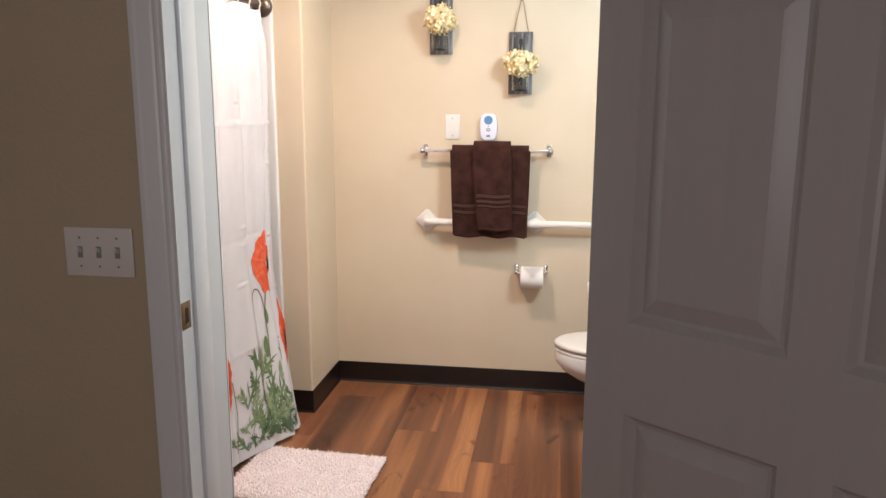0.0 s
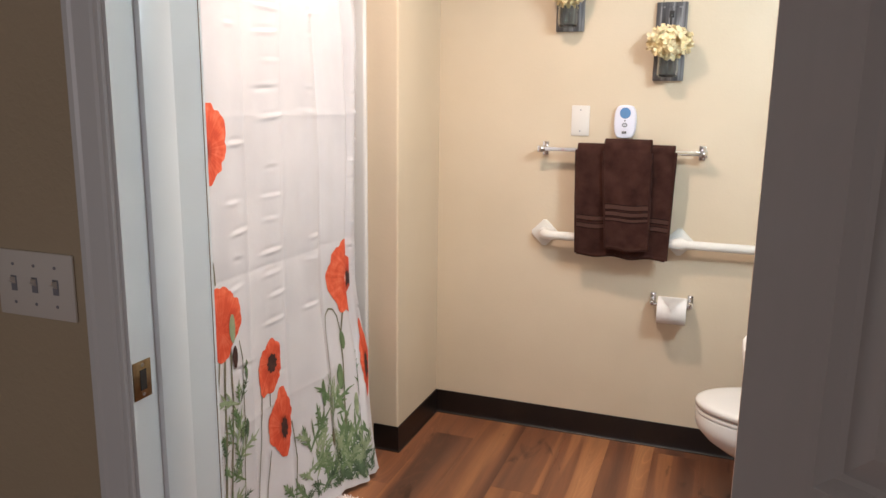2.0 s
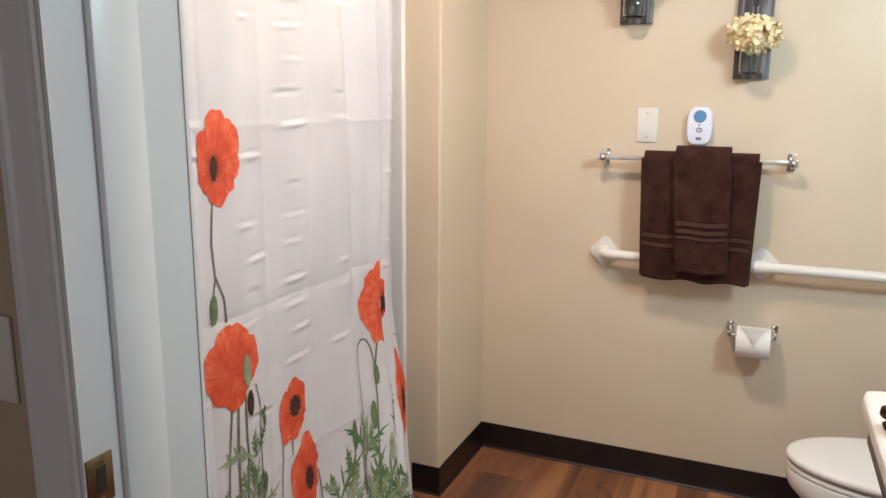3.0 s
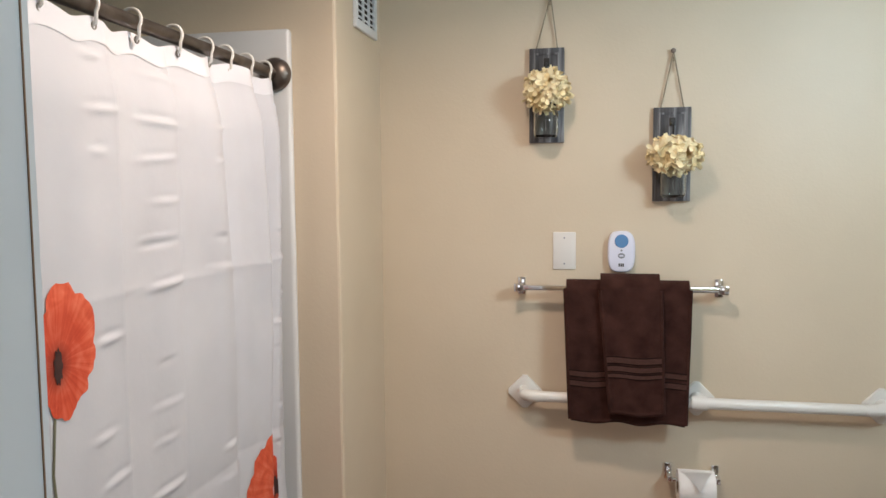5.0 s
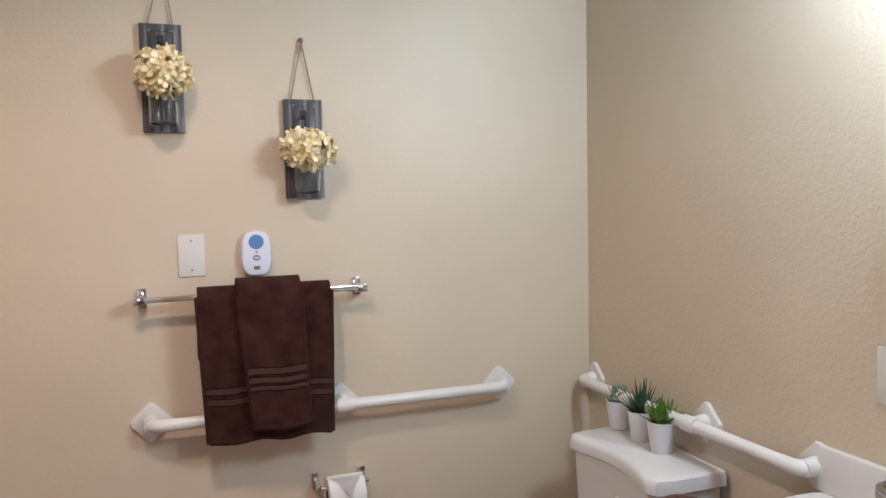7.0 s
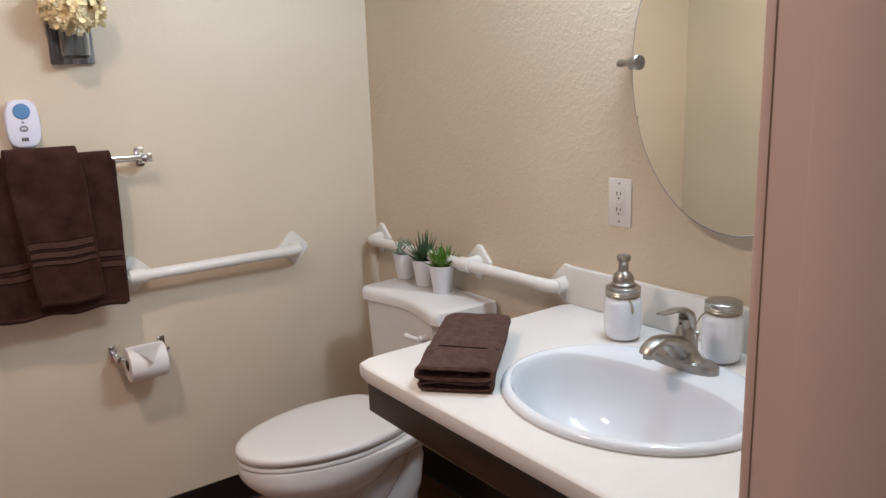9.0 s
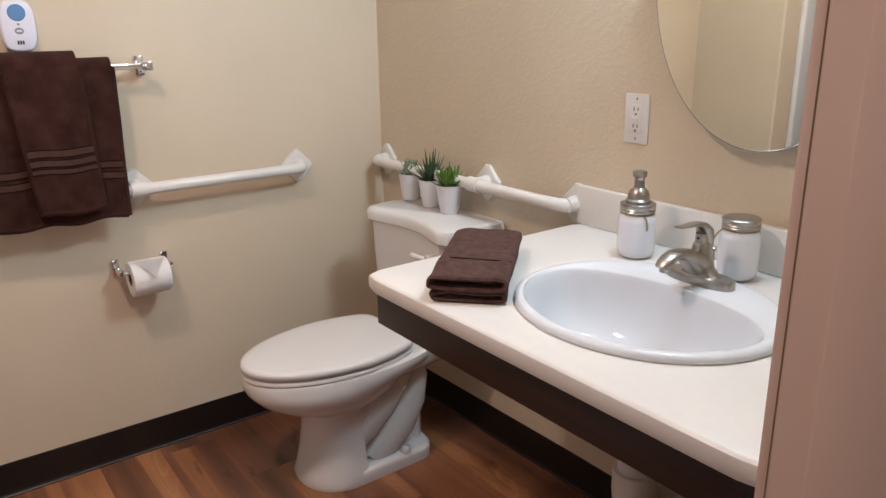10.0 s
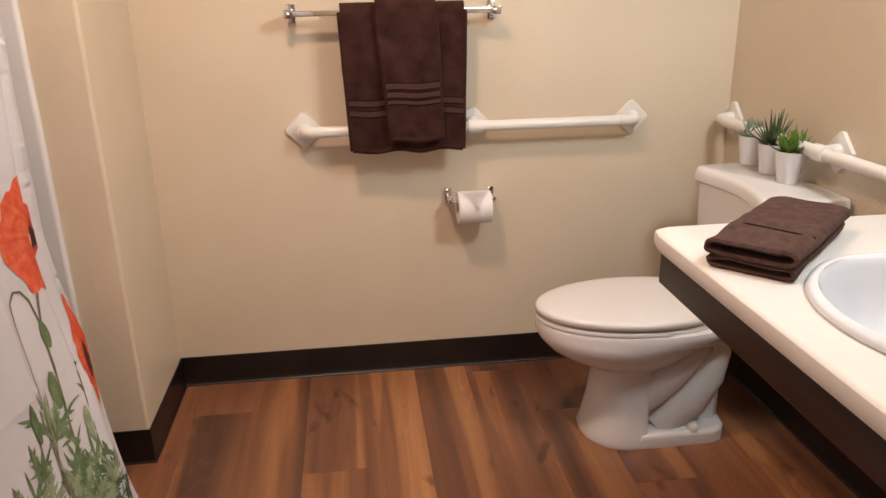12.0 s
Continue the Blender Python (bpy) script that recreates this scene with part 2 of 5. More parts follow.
PAPER = mottled("toilet_paper", (0.76, 0.74, 0.72), (0.82, 0.8, 0.78), 0.95, scale=20, bump=0.25, bump_scale=110)
CARD = material("brown_card_core", (0.22, 0.14, 0.08), 0.9)
PORCELAIN = mottled("white_porcelain", (0.67, 0.655, 0.64), (0.71, 0.695, 0.68), 0.1, scale=2)
SINK_WHITE = mottled("sink_porcelain", (0.66, 0.69, 0.73), (0.70, 0.73, 0.77), 0.08, scale=2)
SEAT = mottled("white_seat_plastic", (0.68, 0.66, 0.64), (0.72, 0.70, 0.68), 0.24, scale=2)
LAMINATE = mottled("white_laminate", (0.69, 0.67, 0.64), (0.71, 0.69, 0.66), 0.36, scale=60)
ESPRESSO = mottled("espresso_wood", (0.010, 0.004, 0.003), (0.030, 0.011, 0.008), 0.4, scale=3, bump=0.15, bump_scale=8, stretch=(30, 1.5, 30))
MIRROR = material("mirror_silver", (0.90, 0.94, 0.90), 0.0, 1.0)
BARN = barn_wood()
TWINE = mottled("jute_twine", (0.22, 0.18, 0.12), (0.38, 0.32, 0.23), 0.9, scale=150)
GLASS = glass("clear_jar_glass")
PETAL = mottled("cream_silk_petal", (0.86, 0.70, 0.38), (0.92, 0.83, 0.58), 0.8, scale=22)
petal_nodes = PETAL.node_tree.nodes
geo = petal_nodes.new("ShaderNodeNewGeometry")
vary = node(PETAL, "ShaderNodeHueSaturation")
span = node(PETAL, "ShaderNodeMapRange", To_Min=0.86, To_Max=1.10)
link(PETAL, geo, "Random Per Island", span, "Value")
link(PETAL, span, "Result", vary, "Value")
link(PETAL, [n for n in petal_nodes if n.type == "VALTORGB"][0], "Color", vary, "Color")
link(PETAL, vary, "Color", bsdf(PETAL), "Base Color")
FLOWER_EYE = material("flower_eye", (0.78, 0.56, 0.24), 0.8)
WHITE_FILL = mottled("white_jar_fill", (0.74, 0.77, 0.84), (0.79, 0.82, 0.88), 0.16, scale=3)
POT = mottled("white_pot", (0.7, 0.7, 0.72), (0.76, 0.76, 0.78), 0.4, scale=8)
SOIL = mottled("dark_soil", (0.01, 0.008, 0.006), (0.05, 0.035, 0.025), 0.95, scale=90, bump=0.8, bump_scale=150)
SUCCULENT = [mottled("pale_sedum", (0.16, 0.22, 0.15), (0.3, 0.36, 0.27), 0.5, scale=40),
             mottled("dark_aloe", (0.018, 0.05, 0.02), (0.05, 0.10, 0.04), 0.4, scale=50),
             mottled("bright_succulent", (0.05, 0.13, 0.012), (0.14, 0.26, 0.03), 0.4, scale=40)]
PVC = mottled("white_pipe_cover", (0.62, 0.6, 0.57), (0.7, 0.68, 0.64), 0.45, scale=12)
BRASS = mottled("worn_brass", (0.22, 0.15, 0.08), (0.42, 0.32, 0.18), 0.35, 1.0, scale=40)

# ---------------------------------------------------------------- mesh helpers


def mesh_of(name, bm, mat, smooth=False, angle=40):
    me = bpy.data.meshes.new(name)
    bm.normal_update()
    if smooth:
        limit = radians(angle)
        for f in bm.faces:
            f.smooth = True
        for e in bm.edges:
            if len(e.link_faces) == 2 and e.calc_face_angle(0) > limit:
                e.smooth = False
    bm.to_mesh(me)
    bm.free()
    for one in (mat if isinstance(mat, (list, tuple)) else [mat]):
        me.materials.append(one)
    return me


def part(name, bm, mat, parent, label="", smooth=True, angle=40):
    ob = new(name, mesh_of(name, bm, mat, smooth, angle))
    ob.parent = parent
    return tagged(ob, label)


def thing(name, label, category, at=(0, 0, 0), group="", kind="", turn=0):
    ob = new(name)
    ob.matrix_world = pose(*at, 0, 0, turn)
    return tagged(ob, label, category, group, kind)


def solid(name, bm, mat, label, category, group="", kind="", smooth=True, angle=40):
    return tagged(new(name, mesh_of(name, bm, mat, smooth, angle)), label, category, group, kind)


def box(x0, x1, y0, y1, z0, z1, bevel=0.0, segs=2, bm=None):
    bm = bm or bmesh.new()
    made = bmesh.ops.create_cube(bm, size=1.0)["verts"]
    for v in made:
        v.co = Vector((x0 + (v.co.x + 0.5) * (x1 - x0), y0 + (v.co.y + 0.5) * (y1 - y0), z0 + (v.co.z + 0.5) * (z1 - z0)))
    if bevel:
        edges = list({e for v in made for e in v.link_edges})
        bmesh.ops.bevel(bm, geom=edges, offset=bevel, segments=segs, profile=0.5, affect="EDGES")
    return bm


def lathe(profile, segs=32, at=(0, 0, 0), sx=1.0, sy=1.0, bm=None):
    """Turns (radius, height) pairs round z; a radius of 0 closes the end."""
    bm = bm or bmesh.new()
    rings = []
    for r, z in profile:
        if r <= 1e-6:
            rings.append([bm.verts.new((at[0], at[1], at[2] + z))])
        else:
            rings.append([bm.verts.new((at[0] + sx * r * math.cos(2 * math.pi * k / segs), at[1] + sy * r * math.sin(2 * math.pi * k / segs), at[2] + z)) for k in range(segs)])
    for a, b in zip(rings, rings[1:]):
        for k in range(segs):
            j = (k + 1) % segs
            if len(a) == 1 and len(b) > 1:
                bm.faces.new((a[0], b[j], b[k]))
            elif len(b) == 1 and len(a) > 1:
                bm.faces.new((a[k], a[j], b[0]))
            elif len(a) > 1:
                bm.faces.new((a[k], a[j], b[j], b[k]))
    bmesh.ops.recalc_face_normals(bm, faces=bm.faces)
    return bm


def tube(points, radius, segs=12, bm=None, closed=False):
    """A pipe along points; radius is one number or one for each point."""
    bm = bm or bmesh.new()
    pts = [Vector(p) for p in points]
    radii = radius if isinstance(radius, (list, tuple)) else [radius] * len(pts)
    rings, up = [], None
    for i, p in enumerate(pts):
        a, b = pts[max(i - 1, 0)], pts[min(i + 1, len(pts) - 1)]
        if closed:
            a, b = pts[i - 1], pts[(i + 1) % len(pts)]
        d = (b - a).normalized()
        if up is None:
            up = Vector((0, 0, 1)) if abs(d.z) < 0.9 else Vector((1, 0, 0))
        side = d.cross(up).normalized()
        up = side.cross(d).normalized()
        rings.append([bm.verts.new(p + radii[i] * (math.cos(t) * side + math.sin(t) * up)) for t in (2 * math.pi * k / segs for k in range(segs))])
    pairs = list(zip(rings, rings[1:])) + ([(rings[-1], rings[0])] if closed else [])
    for a, b in pairs:
        for k in range(segs):
            bm.faces.new((a[k], a[(k + 1) % segs], b[(k + 1) % segs], b[k]))
    if not closed:
        bm.faces.new(rings[0])
        bm.faces.new(rings[-1])
    bmesh.ops.recalc_face_normals(bm, faces=bm.faces)
    return bm


def arc(center, r, a0, a1, n, u, v):
    c, u, v = Vector(center), Vector(u), Vector(v)
    return [c + r * (math.cos(radians(a0 + (a1 - a0) * k / n)) * u + math.sin(radians(a0 + (a1 - a0) * k / n)) * v) for k in range(n + 1)]


def prism(outline, z0, z1, bevel=0.0, segs=2, bm=None):
    """An upright block over a plan outline."""
    bm = bm or bmesh.new()
    lo = [bm.verts.new((x, y, z0)) for x, y in outline]
    hi = [bm.verts.new((x, y, z1)) for x, y in outline]
    n = len(outline)
    top = bm.faces.new(hi)
    bm.faces.new(lo[::-1])
    for k in range(n):
        bm.faces.new((lo[k], lo[(k + 1) % n], hi[(k + 1) % n], hi[k]))
    bmesh.ops.recalc_face_normals(bm, faces=bm.faces)
    if bevel:
        bmesh.ops.bevel(bm, geom=list(top.edges), offset=bevel, segments=segs, profile=0.5, affect="EDGES")
    return bm


def loft(sections, bm=None, cap=True):
    """Skins closed loops with the same number of points."""
    bm = bm or bmesh.new()
    rings = [[bm.verts.new(p) for p in s] for s in sections]
    n = len(rings[0])
    for a, b in zip(rings, rings[1:]):
        for k in range(n):
            bm.faces.new((a[k], a[(k + 1) % n], b[(k + 1) % n], b[k]))
    if cap:
        bm.faces.new(rings[0])
        bm.faces.new(rings[-1])
    bmesh.ops.recalc_face_normals(bm, faces=bm.faces)
    return bm


def moved(bm, m):
    bmesh.ops.transform(bm, matrix=m, verts=bm.verts)
    return bm


def sheet(fn, nu, nv, thick=0.0):
    """A cloth from fn(u, v) with u and v in 0 to 1; thick gives it a back."""
    bm = bmesh.new()
    g = [[bm.verts.new(fn(i / nu, j / nv)) for j in range(nv + 1)] for i in range(nu + 1)]
    for i in range(nu):
        for j in range(nv):
            bm.faces.new((g[i][j], g[i + 1][j], g[i + 1][j + 1], g[i][j + 1]))
    if thick:
        bm.normal_update()
        bmesh.ops.solidify(bm, geom=bm.faces[:], thickness=thick)
        bmesh.ops.recalc_face_normals(bm, faces=bm.faces)
    return bm


def smoothstep(a, b, x):
    t = min(1.0, max(0.0, (x - a) / (b - a)))
    return t * t * (3 - 2 * t)

# ---------------------------------------------------------------- plan
BACK, RIGHT, NICHE, RETURN = 3.902, 1.468, -0.466, 3.455
HALL_FACE, BATH_FACE, JAMB_L, JAMB_R, HEAD = 1.738, 1.946, -0.187, 0.745, 2.06
TOP = 2.44
JAMB_BACK = -0.178
CORNER = 1.450  # the east wall leans in slightly towards the back corner


def structure(name, bm, mat, label, category="wall", smooth=False):
    return solid(name, bm, mat, label, category, kind="structure", smooth=smooth)


structure("wall_north", box(NICHE, RIGHT + 0.12, BACK, BACK + 0.12, 0, TOP), BEIGE, "beige painted textured bathroom wall behind the towel bar")
structure("wall_east", prism([(RIGHT, BATH_FACE), (RIGHT + 0.12, BATH_FACE), (RIGHT + 0.12, BACK), (CORNER, BACK), (RIGHT, 2.92)], 0, TOP), BEIGE_ROUGH, "beige painted textured wall behind toilet and vanity")
structure("wall_niche", prism([(-1.6, RETURN), (NICHE - 0.008, RETURN), (NICHE - 0.0024, RETURN + 0.0024), (NICHE, RETURN + 0.008), (NICHE, BACK + 0.12), (-0.586, BACK + 0.12), (-0.586, RETURN + 0.12), (-1.6, RETURN + 0.12)], 0, TOP), BEIGE, "beige painted wall end beside and above the shower")
structure("wall_shower_side", box(-1.6, -1.48, BATH_FACE, RETURN, 0, TOP), BEIGE, "beige painted wall along the shower")
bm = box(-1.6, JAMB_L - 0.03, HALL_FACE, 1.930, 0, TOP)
structure("wall_door_west", bm, HALL_BEIGE, "unseen tan wall added to close the hallway with the light switches")
structure("wall_door_east", box(JAMB_R + 0.012, RIGHT + 0.12, HALL_FACE, BATH_FACE, 0, TOP), HALL_BEIGE, "unseen tan wall added to close the hallway beside the door hinges")
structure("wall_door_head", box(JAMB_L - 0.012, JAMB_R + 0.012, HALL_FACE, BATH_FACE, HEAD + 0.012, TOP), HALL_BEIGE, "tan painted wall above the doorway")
# Unseen walls, added to close the hall in around its light.
structure("wall_hall_west", box(-1.72, -1.6, -1.9, HALL_FACE, 0, TOP), HALL_BEIGE, "unseen tan wall added to close the hallway")
structure("wall_hall_east", box(2.1, 2.22, -1.9, BATH_FACE, 0, TOP), HALL_BEIGE, "unseen tan wall added to close the hallway")
structure("wall_hall_infill", box(RIGHT + 0.12, 2.1, HALL_FACE, BATH_FACE, 0, TOP), HALL_BEIGE, "unseen tan wall added to close the hallway")
# Unseen wall; its opening is made up for the hall's fill light.
bm = box(-1.72, -0.4, -1.9, -1.78, 0, TOP)
box(1.0, 2.22, -1.9, -1.78, 0, TOP, bm=bm)
box(-0.4, 1.0, -1.9, -1.78, 0, 0.85, bm=bm)
box(-0.4, 1.0, -1.9, -1.78, 2.15, TOP, bm=bm)
structure("wall_hall_south", bm, HALL_BEIGE, "unseen tan hallway wall with an added opening")
structure("ceiling", box(-1.72, 2.22, -1.9, BACK + 0.12, TOP, TOP + 0.08), CEILING, "white textured ceiling", "ceiling")
floor = structure("floor", box(-1.72, 2.22, -1.9, BACK + 0.12, -0.06, -0.006), JOINT, "brown wood-look vinyl plank floor", "floor")

# door frame: jambs, stops and casings
frame_1 = thing("door_frame", "white painted door frame with strike plate", "door frame", kind="structure")


def casing(x_in, side):
    """A casing with a stepped profile, x_in its edge at the jamb."""
    w = 0.066
    xs = [0, 0.004, 0.010, 0.016, 0.022, 0.05, 0.056, w]
    ys = [0.008, 0.011, 0.011, 0.008, 0.010, 0.015, 0.018, 0.018]
    loop = [(x_in + side * x, HALL_FACE - y) for x, y in zip(xs, ys)] + [(x_in + side * w, HALL_FACE), (x_in, HALL_FACE)]
    return prism(loop, 0, HEAD + 0.06)


part("casing", casing(JAMB_L - 0.006, -1), TRIM, frame_1, smooth=False)
part("casing", casing(JAMB_R + 0.006, 1), TRIM, frame_1, smooth=False)
part("head_casing", box(JAMB_L - 0.072, JAMB_R + 0.072, HALL_FACE - 0.019, HALL_FACE, HEAD + 0.06, HEAD + 0.125, 0.003), TRIM, frame_1)
part("jamb", prism([(JAMB_L - 0.03, HALL_FACE - 0.006), (JAMB_L, HALL_FACE - 0.006), (JAMB_L, HALL_FACE + 0.05), (JAMB_BACK, 1.932), (JAMB_BACK, 1.940), (JAMB_L - 0.03, 1.940)], 0, HEAD), TRIM, frame_1, smooth=False)
part("jamb", box(JAMB_R, JAMB_R + 0.014, HALL_FACE - 0.006, BATH_FACE, 0, HEAD, 0.0015), TRIM_WARM, frame_1)
part("head_jamb", box(JAMB_L, JAMB_R, HALL_FACE - 0.006, BATH_FACE, HEAD, HEAD + 0.014, 0.0015), TRIM, frame_1)
part("door_stop", box(JAMB_L - 0.008, JAMB_L + 0.010, HALL_FACE + 0.052, 1.862, 0, HEAD, 0.003), TRIM, frame_1)
part("door_stop", box(JAMB_R - 0.012, JAMB_R, HALL_FACE + 0.052, 1.898, 0, HEAD, 0.003), TRIM_WARM, frame_1)
part("door_stop", box(JAMB_L + 0.012, JAMB_R - 0.012, HALL_FACE + 0.052, 1.898, HEAD - 0.012, HEAD, 0.003), TRIM, frame_1)
part("inner_casing", box(JAMB_R + 0.006, JAMB_R + 0.07, BATH_FACE, BATH_FACE + 0.016, 0, HEAD + 0.06, 0.004), TRIM_WARM, frame_1)
part("caulk_line", box(JAMB_BACK - 0.0008, JAMB_BACK + 0.0007, 1.9315, 1.9330, 0, HEAD), CARD, frame_1, "dark paint crack", smooth=False)
part("caulk_line", box(JAMB_R - 0.0006, JAMB_R + 0.0004, 1.9442, 1.9456, 0, HEAD), CARD, frame_1, "dark paint crack", smooth=False)
strike = part("strike_plate", box(JAMB_L, JAMB_L + 0.0022, HALL_FACE - 0.004, HALL_FACE + 0.036, 0.935, 1.0, 0.001), BRASS, frame_1, "worn brass strike plate")
part("latch_hole", box(JAMB_L + 0.0022, JAMB_L + 0.003, HALL_FACE + 0.010, HALL_FACE + 0.024, 0.95, 0.985), DARK, strike)
for z in (0.942, 0.993):
    part("screw", moved(lathe([(0, 0.0012), (0.003, 0.001), (0.0034, 0)], 10), Matrix.Translation((JAMB_L + 0.0022, HALL_FACE + 0.017, z)) @ pose(0, 0, 0, 0, 90, 0)), NICKEL, strike)

# ---------------------------------------------------------------- the open door
DOOR_W, DOOR_T, DOOR_H = 0.905, 0.044, 2.03


def door_leaf():
    """A moulded six-panel leaf: x along its width from the hinge, y its thickness."""
    bm = bmesh.new()
    cols = [(0.097, 0.407), (0.498, 0.808)]
    rows = [(0.24, 0.828), (1.022, 1.652), (1.76, 1.915)]
    for face, sign in ((0.0, 1), (DOOR_T, -1)):
        xs = sorted({0, DOOR_W, *[v for c in cols for v in c]})
        zs = sorted({0.012, DOOR_H, *[v for r in rows for v in r]})
        for i in range(len(xs) - 1):
            for j in range(len(zs) - 1):
                x0, x1, z0, z1 = xs[i], xs[i + 1], zs[j], zs[j + 1]
                if (x0, x1) in cols and (z0, z1) in rows:
                    steps = [(0, 0), (0.013, 0.0155), (0.021, 0.0175), (0.050, 0.0065), (0.056, 0.0045)]
                    loops = []
                    for inset, depth in steps:
                        y = face + sign * depth
                        loops.append([bm.verts.new(p) for p in ((x0 + inset, y, z0 + inset), (x1 - inset, y, z0 + inset), (x1 - inset, y, z1 - inset), (x0 + inset, y, z1 - inset))])
                    for a, b in zip(loops, loops[1:]):
                        for k in range(4):
                            bm.faces.new((a[k], a[(k + 1) % 4], b[(k + 1) % 4], b[k]))
                    bm.faces.new(loops[-1])
                else:
                    bm.faces.new([bm.verts.new(p) for p in ((x0, face, z0), (x1, face, z0), (x1, face, z1), (x0, face, z1))])
    for quad in (((0, 0, 0.012), (0, DOOR_T, 0.012), (0, DOOR_T, DOOR_H), (0, 0, DOOR_H)), ((DOOR_W, 0, 0.012), (DOOR_W, DOOR_T, 0.012), (DOOR_W, DOOR_T, DOOR_H), (DOOR_W, 0, DOOR_H)),
                 ((0, 0, DOOR_H), (DOOR_W, 0, DOOR_H), (DOOR_W, DOOR_T, DOOR_H), (0, DOOR_T, DOOR_H)), ((0, 0, 0.012), (DOOR_W, 0, 0.012), (DOOR_W, DOOR_T, 0.012), (0, DOOR_T, 0.012))):
        bm.faces.new([bm.verts.new(p) for p in quad])
    bmesh.ops.remove_doubles(bm, verts=bm.verts, dist=0.0002)
    bmesh.ops.recalc_face_normals(bm, faces=bm.faces)
    return bm


door = thing("door_1", "open grey-white painted six-panel interior door", "door", (0.724, 1.722, 0), kind="structure", turn=-38)
part("door_leaf", door_leaf(), DOOR_PAINT, door, smooth=False)
for z in (0.25, 1.05, 1.8):
    hinge = part("hinge", tube([(-0.004, 0.048, z - 0.05), (-0.004, 0.048, z + 0.05)], 0.006), NICKEL, door)
handle = part("door_handle", tube([(0.845, -0.001, 0.96), (0.845, -0.012, 0.96)], 0.032, 24), NICKEL, door)
part("lever", tube([(0.845, -0.012, 0.96), (0.845, -0.05, 0.96), (0.835, -0.058, 0.96), (0.74, -0.058, 0.96)], 0.009), NICKEL, handle)

# ---------------------------------------------------------------- switches and plates


def screw(parent, at, turn):
    part("screw", moved(lathe([(0, 0.0012), (0.0026, 0.001), (0.003, 0)], 10), Matrix.Translation(at) @ turn), GREY, parent)


FACE_SOUTH = pose(0, 0, 0, 90, 0, 0)
FACE_WEST = pose(0, 0, 0, 0, -90, 0)
switches = thing("switch_plate", "white triple toggle light switch plate on tan wall", "light switch", (-0.378, HALL_FACE, 1.114))
part("plate", box(-0.084, 0.084, -0.006, 0, -0.057, 0.057, 0.003), PLATE, switches)
for k in (-1, 0, 1):
    slot = part("toggle_slot", box(k * 0.046 - 0.006, k * 0.046 + 0.006, -0.0072, -0.006, -0.013, 0.013), GREY, switches)
    part("toggle", loft([[(k * 0.046 + a, -0.006, 0.004 + b) for a, b in ((-0.004, -0.006), (0.004, -0.006), (0.004, 0.006), (-0.004, 0.006))],
                         [(k * 0.046 + a, -0.017, 0.010 + b) for a, b in ((-0.0035, -0.003), (0.0035, -0.003), (0.0035, 0.003), (-0.0035, 0.003))]]), PLATE, slot)
    for z in (-0.033, 0.033):
        screw(switches, (k * 0.046, -0.006, z), FACE_SOUTH)

blank = thing("blank_wall_plate", "white blank wall plate with two screws", "wall plate", (0.1455, BACK, 1.3555))
part("plate", box(-0.0365, 0.0365, -0.0055, 0, -0.0605, 0.0605, 0.0025), PLATE, blank)
for z in (-0.042, 0.042):
    screw(blank, (0, -0.0055, z), FACE_SOUTH)

outlet = thing("wall_outlet", "white double socket outlet on beige wall above vanity", "outlet", (RIGHT, 2.747, 1.119))
part("plate", box(-0.0055, 0, -0.036, 0.036, -0.06, 0.06, 0.0025), PLATE, outlet)
insert = part("socket_face", box(-0.0075, -0.0055, -0.017, 0.017, -0.034, 0.034, 0.0012), PLATE, outlet)
for z in (-0.02, 0.02):
    for y, h in ((-0.006, 0.0035), (0.006, 0.0045)):
        part("slot", box(-0.0082, -0.0075, y - 0.0011, y + 0.0011, z - h + 0.003, z + h + 0.003), DARK, insert)
    part("ground_hole", box(-0.0082, -0.0075, -0.0022, 0.0022, z - 0.011, z - 0.006, 0.0002), DARK, insert)
for y in (-0.006, 0.006):
    part("test_button", box(-0.009, -0.0075, y - 0.0045, y + 0.0045, -0.0035, 0.0035, 0.0006), PLATE, insert)
for z in (-0.048, 0.048):
    screw(outlet, (-0.0055, 0, z), FACE_WEST)

# ---------------------------------------------------------------- cove base


def cove_run(path, name, label):
    """Dark base along a plan path; the wall lies to the right of the path, the foot to the left."""
    profile = [(0.0, 0.109), (0.003, 0.109), (0.0038, 0.106), (0.004, 0.024), (0.005, 0.012), (0.007, 0.006), (0.010, 0.0035), (0.010, 0.0), (0.0, 0.0)]
    bm = bmesh.new()
    pts = [Vector((x, y)) for x, y in path]
    rings = []
    for i, p in enumerate(pts):
        dirs = []
        if i > 0:
            dirs.append((p - pts[i - 1]).normalized())
        if i < len(pts) - 1:
            dirs.append((pts[i + 1] - p).normalized())
        normals = [Vector((-d.y, d.x)) for d in dirs]
        n = normals[0] if len(normals) == 1 else (normals[0] + normals[1]) / (1 + normals[0].dot(normals[1]))
        rings.append([bm.verts.new((p.x + n.x * a, p.y + n.y * a, z)) for a, z in profile])
    for a, b in zip(rings, rings[1:]):
        for k in range(len(profile)):
            bm.faces.new((a[k], a[(k + 1) % len(profile)], b[(k + 1) % len(profile)], b[k]))
    bm.faces.new(rings[0])
    bm.faces.new(rings[-1])
    bmesh.ops.recalc_face_normals(bm, faces=bm.faces)
    return structure(name, bm, COVE, label, "baseboard")


cove_run([(RIGHT, BATH_FACE + 0.02), (RIGHT, 2.92), (CORNER, BACK), (NICHE, BACK), (NICHE, RETURN), (-0.574, RETURN)], "baseboard", "dark brown vinyl cove baseboard round the bathroom")

